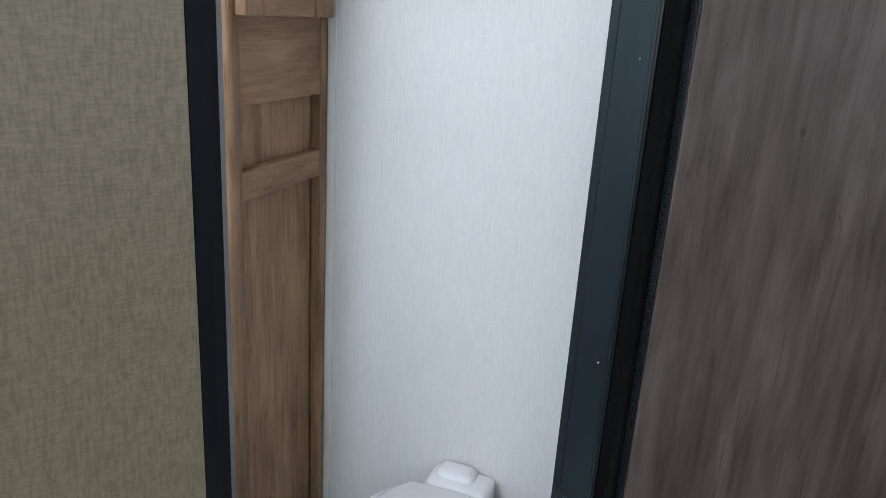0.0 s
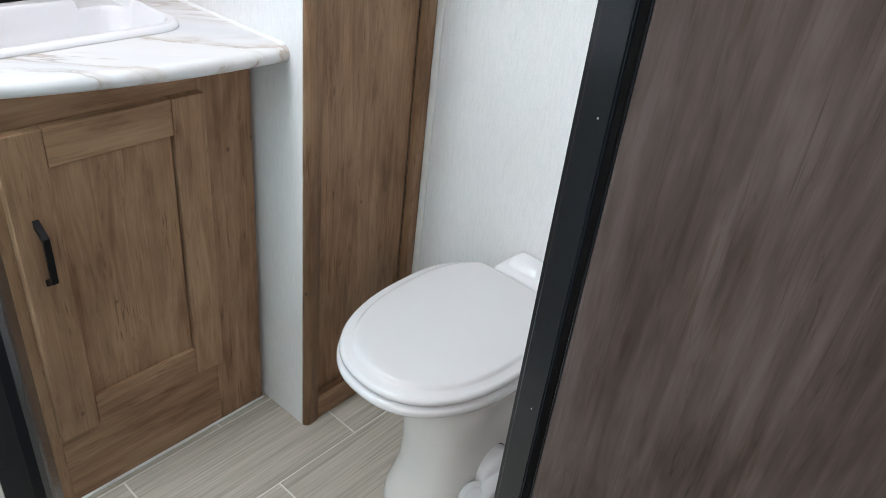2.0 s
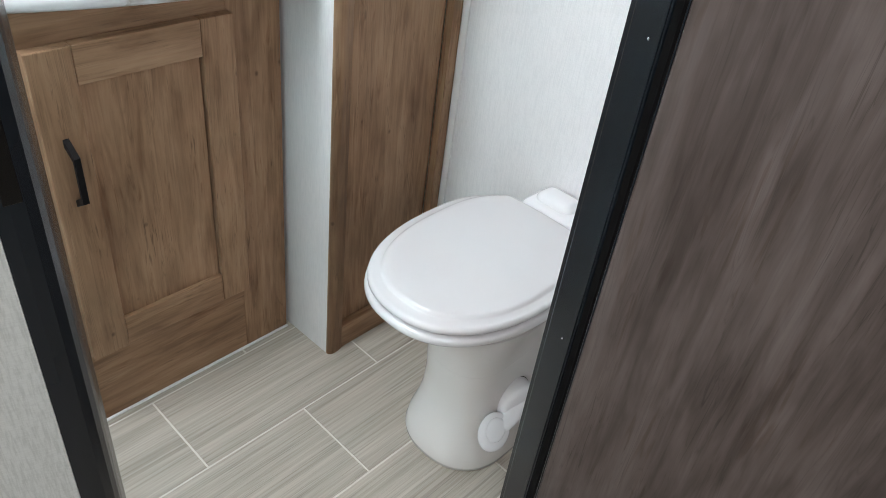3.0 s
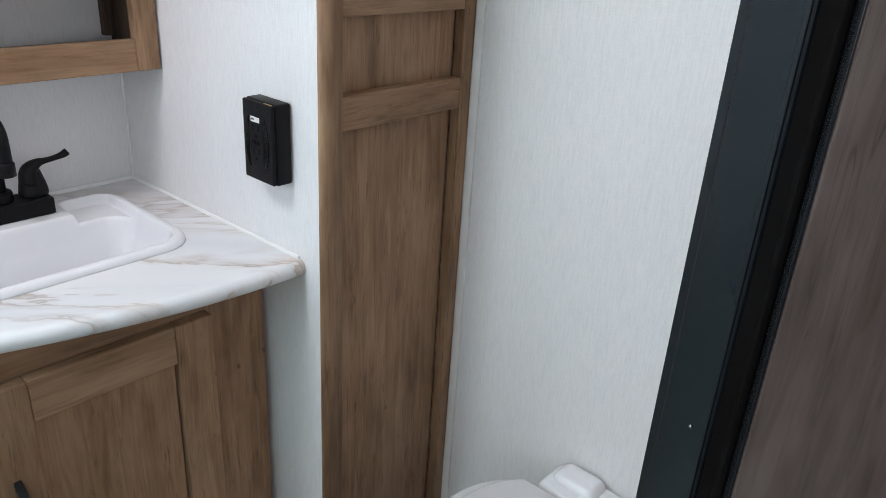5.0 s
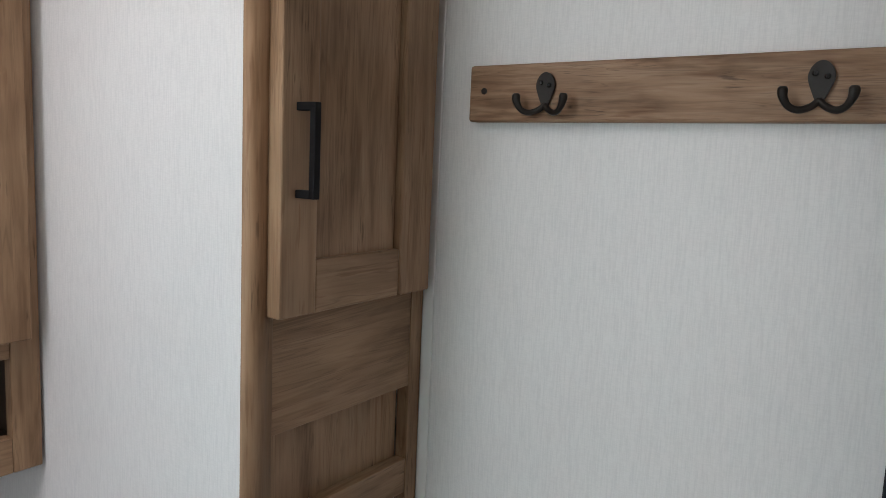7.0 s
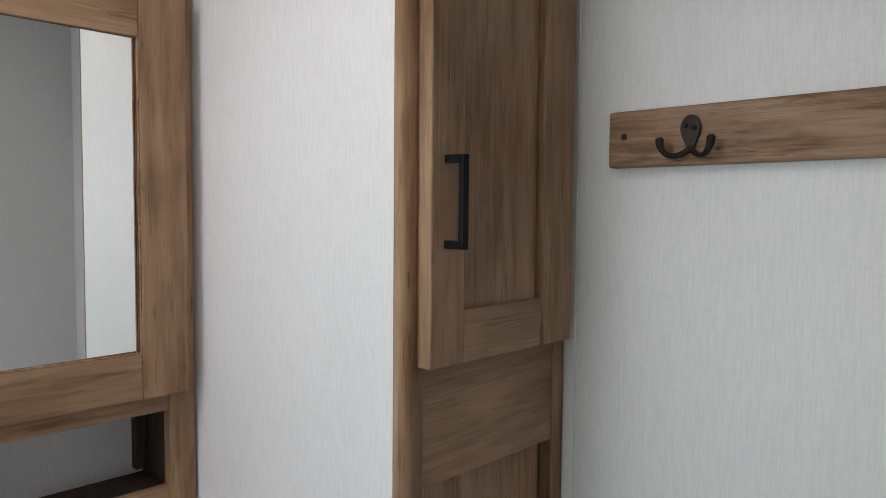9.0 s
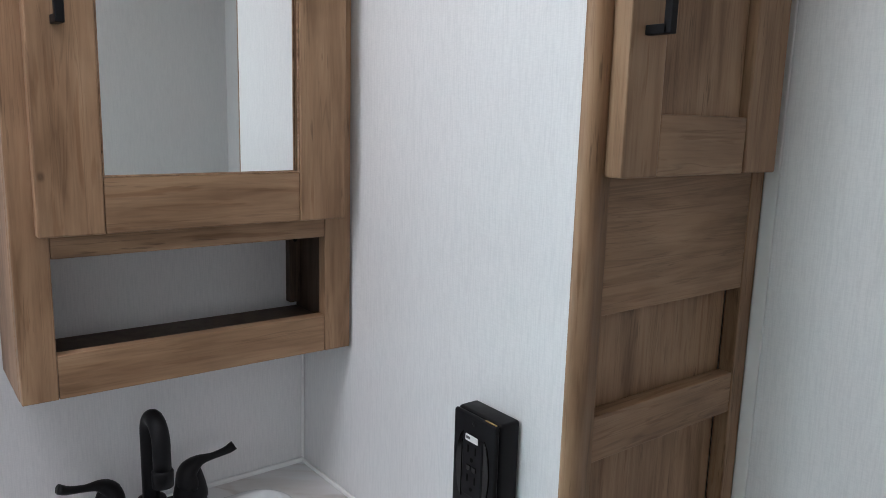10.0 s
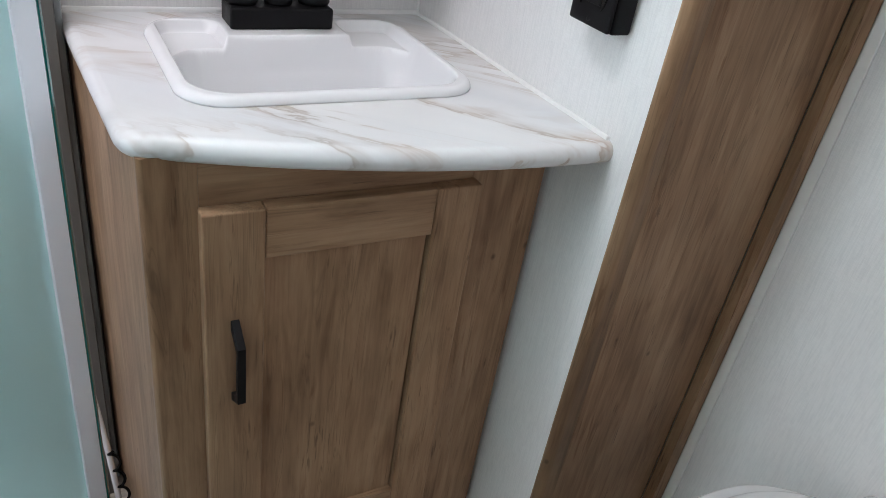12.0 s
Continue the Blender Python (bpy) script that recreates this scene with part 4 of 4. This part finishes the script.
# loose white hose and dark chain by the vanity's foot
hose = tube(spline([(-0.559, -0.160, 0.33), (-0.548, -0.160, 0.207), (-0.541, -0.162, 0.09), (-0.538, -0.175, 0.0055)], 18), 0.005, 10)
solo("drain_hose", hose, white_plastic, (-0.538, -0.175, 0.001), "thin white hose beside the vanity", "hose", "", True)
coil = []
for k in range(90):
    a = k * 0.55
    f = k / 89
    coil.append((-0.526 - 0.019 * f * f + 0.006 * math.cos(a), -0.250 + 0.006 * math.sin(a), 0.003 + 0.29 * f))
solo("coiled_cable", tube(coil, 0.0022, 6), black_soft, (-0.526, -0.25, 0.001), "black coiled cable beside the vanity", "cable", "", True)

# ---- lights out of view: ceiling light assumed, skylight inferred from the shadows ----
ceiling_light = thing("ceiling_light", (-0.33, -0.60, CEIL), "flat white round ceiling light, assumed, out of view", "ceiling light")
part("rim", lathe([(0.095, CEIL - 0.0005), (0.095, CEIL - 0.012), (0.088, CEIL - 0.018), (0.080, CEIL - 0.018)], 40, (-0.33, -0.60)), white_plastic, ceiling_light, "", True)
part("diffuser", lathe([(0.078, CEIL - 0.0182), (0.078, CEIL - 0.024), (0.060, CEIL - 0.027)], 40, (-0.33, -0.60)), lamp_lens, ceiling_light, "", True)
skylight = thing("skylight", (-0.86, -0.40, CEIL), "white skylight frame over the shower", "skylight")
bm = box(-1.135, -1.111, -0.605, -0.195, CEIL - 0.012, CEIL - 0.0004, 0.002)
box(-0.609, -0.585, -0.605, -0.195, CEIL - 0.012, CEIL - 0.0004, 0.002, 2, bm)
box(-1.111, -0.609, -0.605, -0.581, CEIL - 0.012, CEIL - 0.0004, 0.002, 2, bm)
box(-1.111, -0.609, -0.219, -0.195, CEIL - 0.012, CEIL - 0.0004, 0.002, 2, bm)
part("frame", bm, white_plastic, skylight)

# ---- floor tiles ----
TL, TW, JOINT = 0.435, 0.2105, 0.0042
tile_bm = box(-TL / 2 + JOINT / 2, TL / 2 - JOINT / 2, -TW / 2 + JOINT / 2, TW / 2 - JOINT / 2, -0.0028, -0.0015, 0.0004, 1)
tile_mesh = bpy.data.meshes.new("tile")
tile_bm.to_mesh(tile_bm and tile_mesh)
tile_bm.free()
tile_mesh.materials.append(vinyl_tile)
for row in range(-3, 11):
    y = -0.430 - TW * row - TW / 2
    shift = 0.083 if row % 2 == 0 else 0.092 - TL / 2
    for col in range(-6, 4):
        x = shift + TL * col + TL / 2
        if not (-2.5 < x < 1.3 and y < -0.10):
            continue
        tile = new("tile", tile_mesh)
        tile.location = (x, y, 0.0015)
        tile.parent = floor
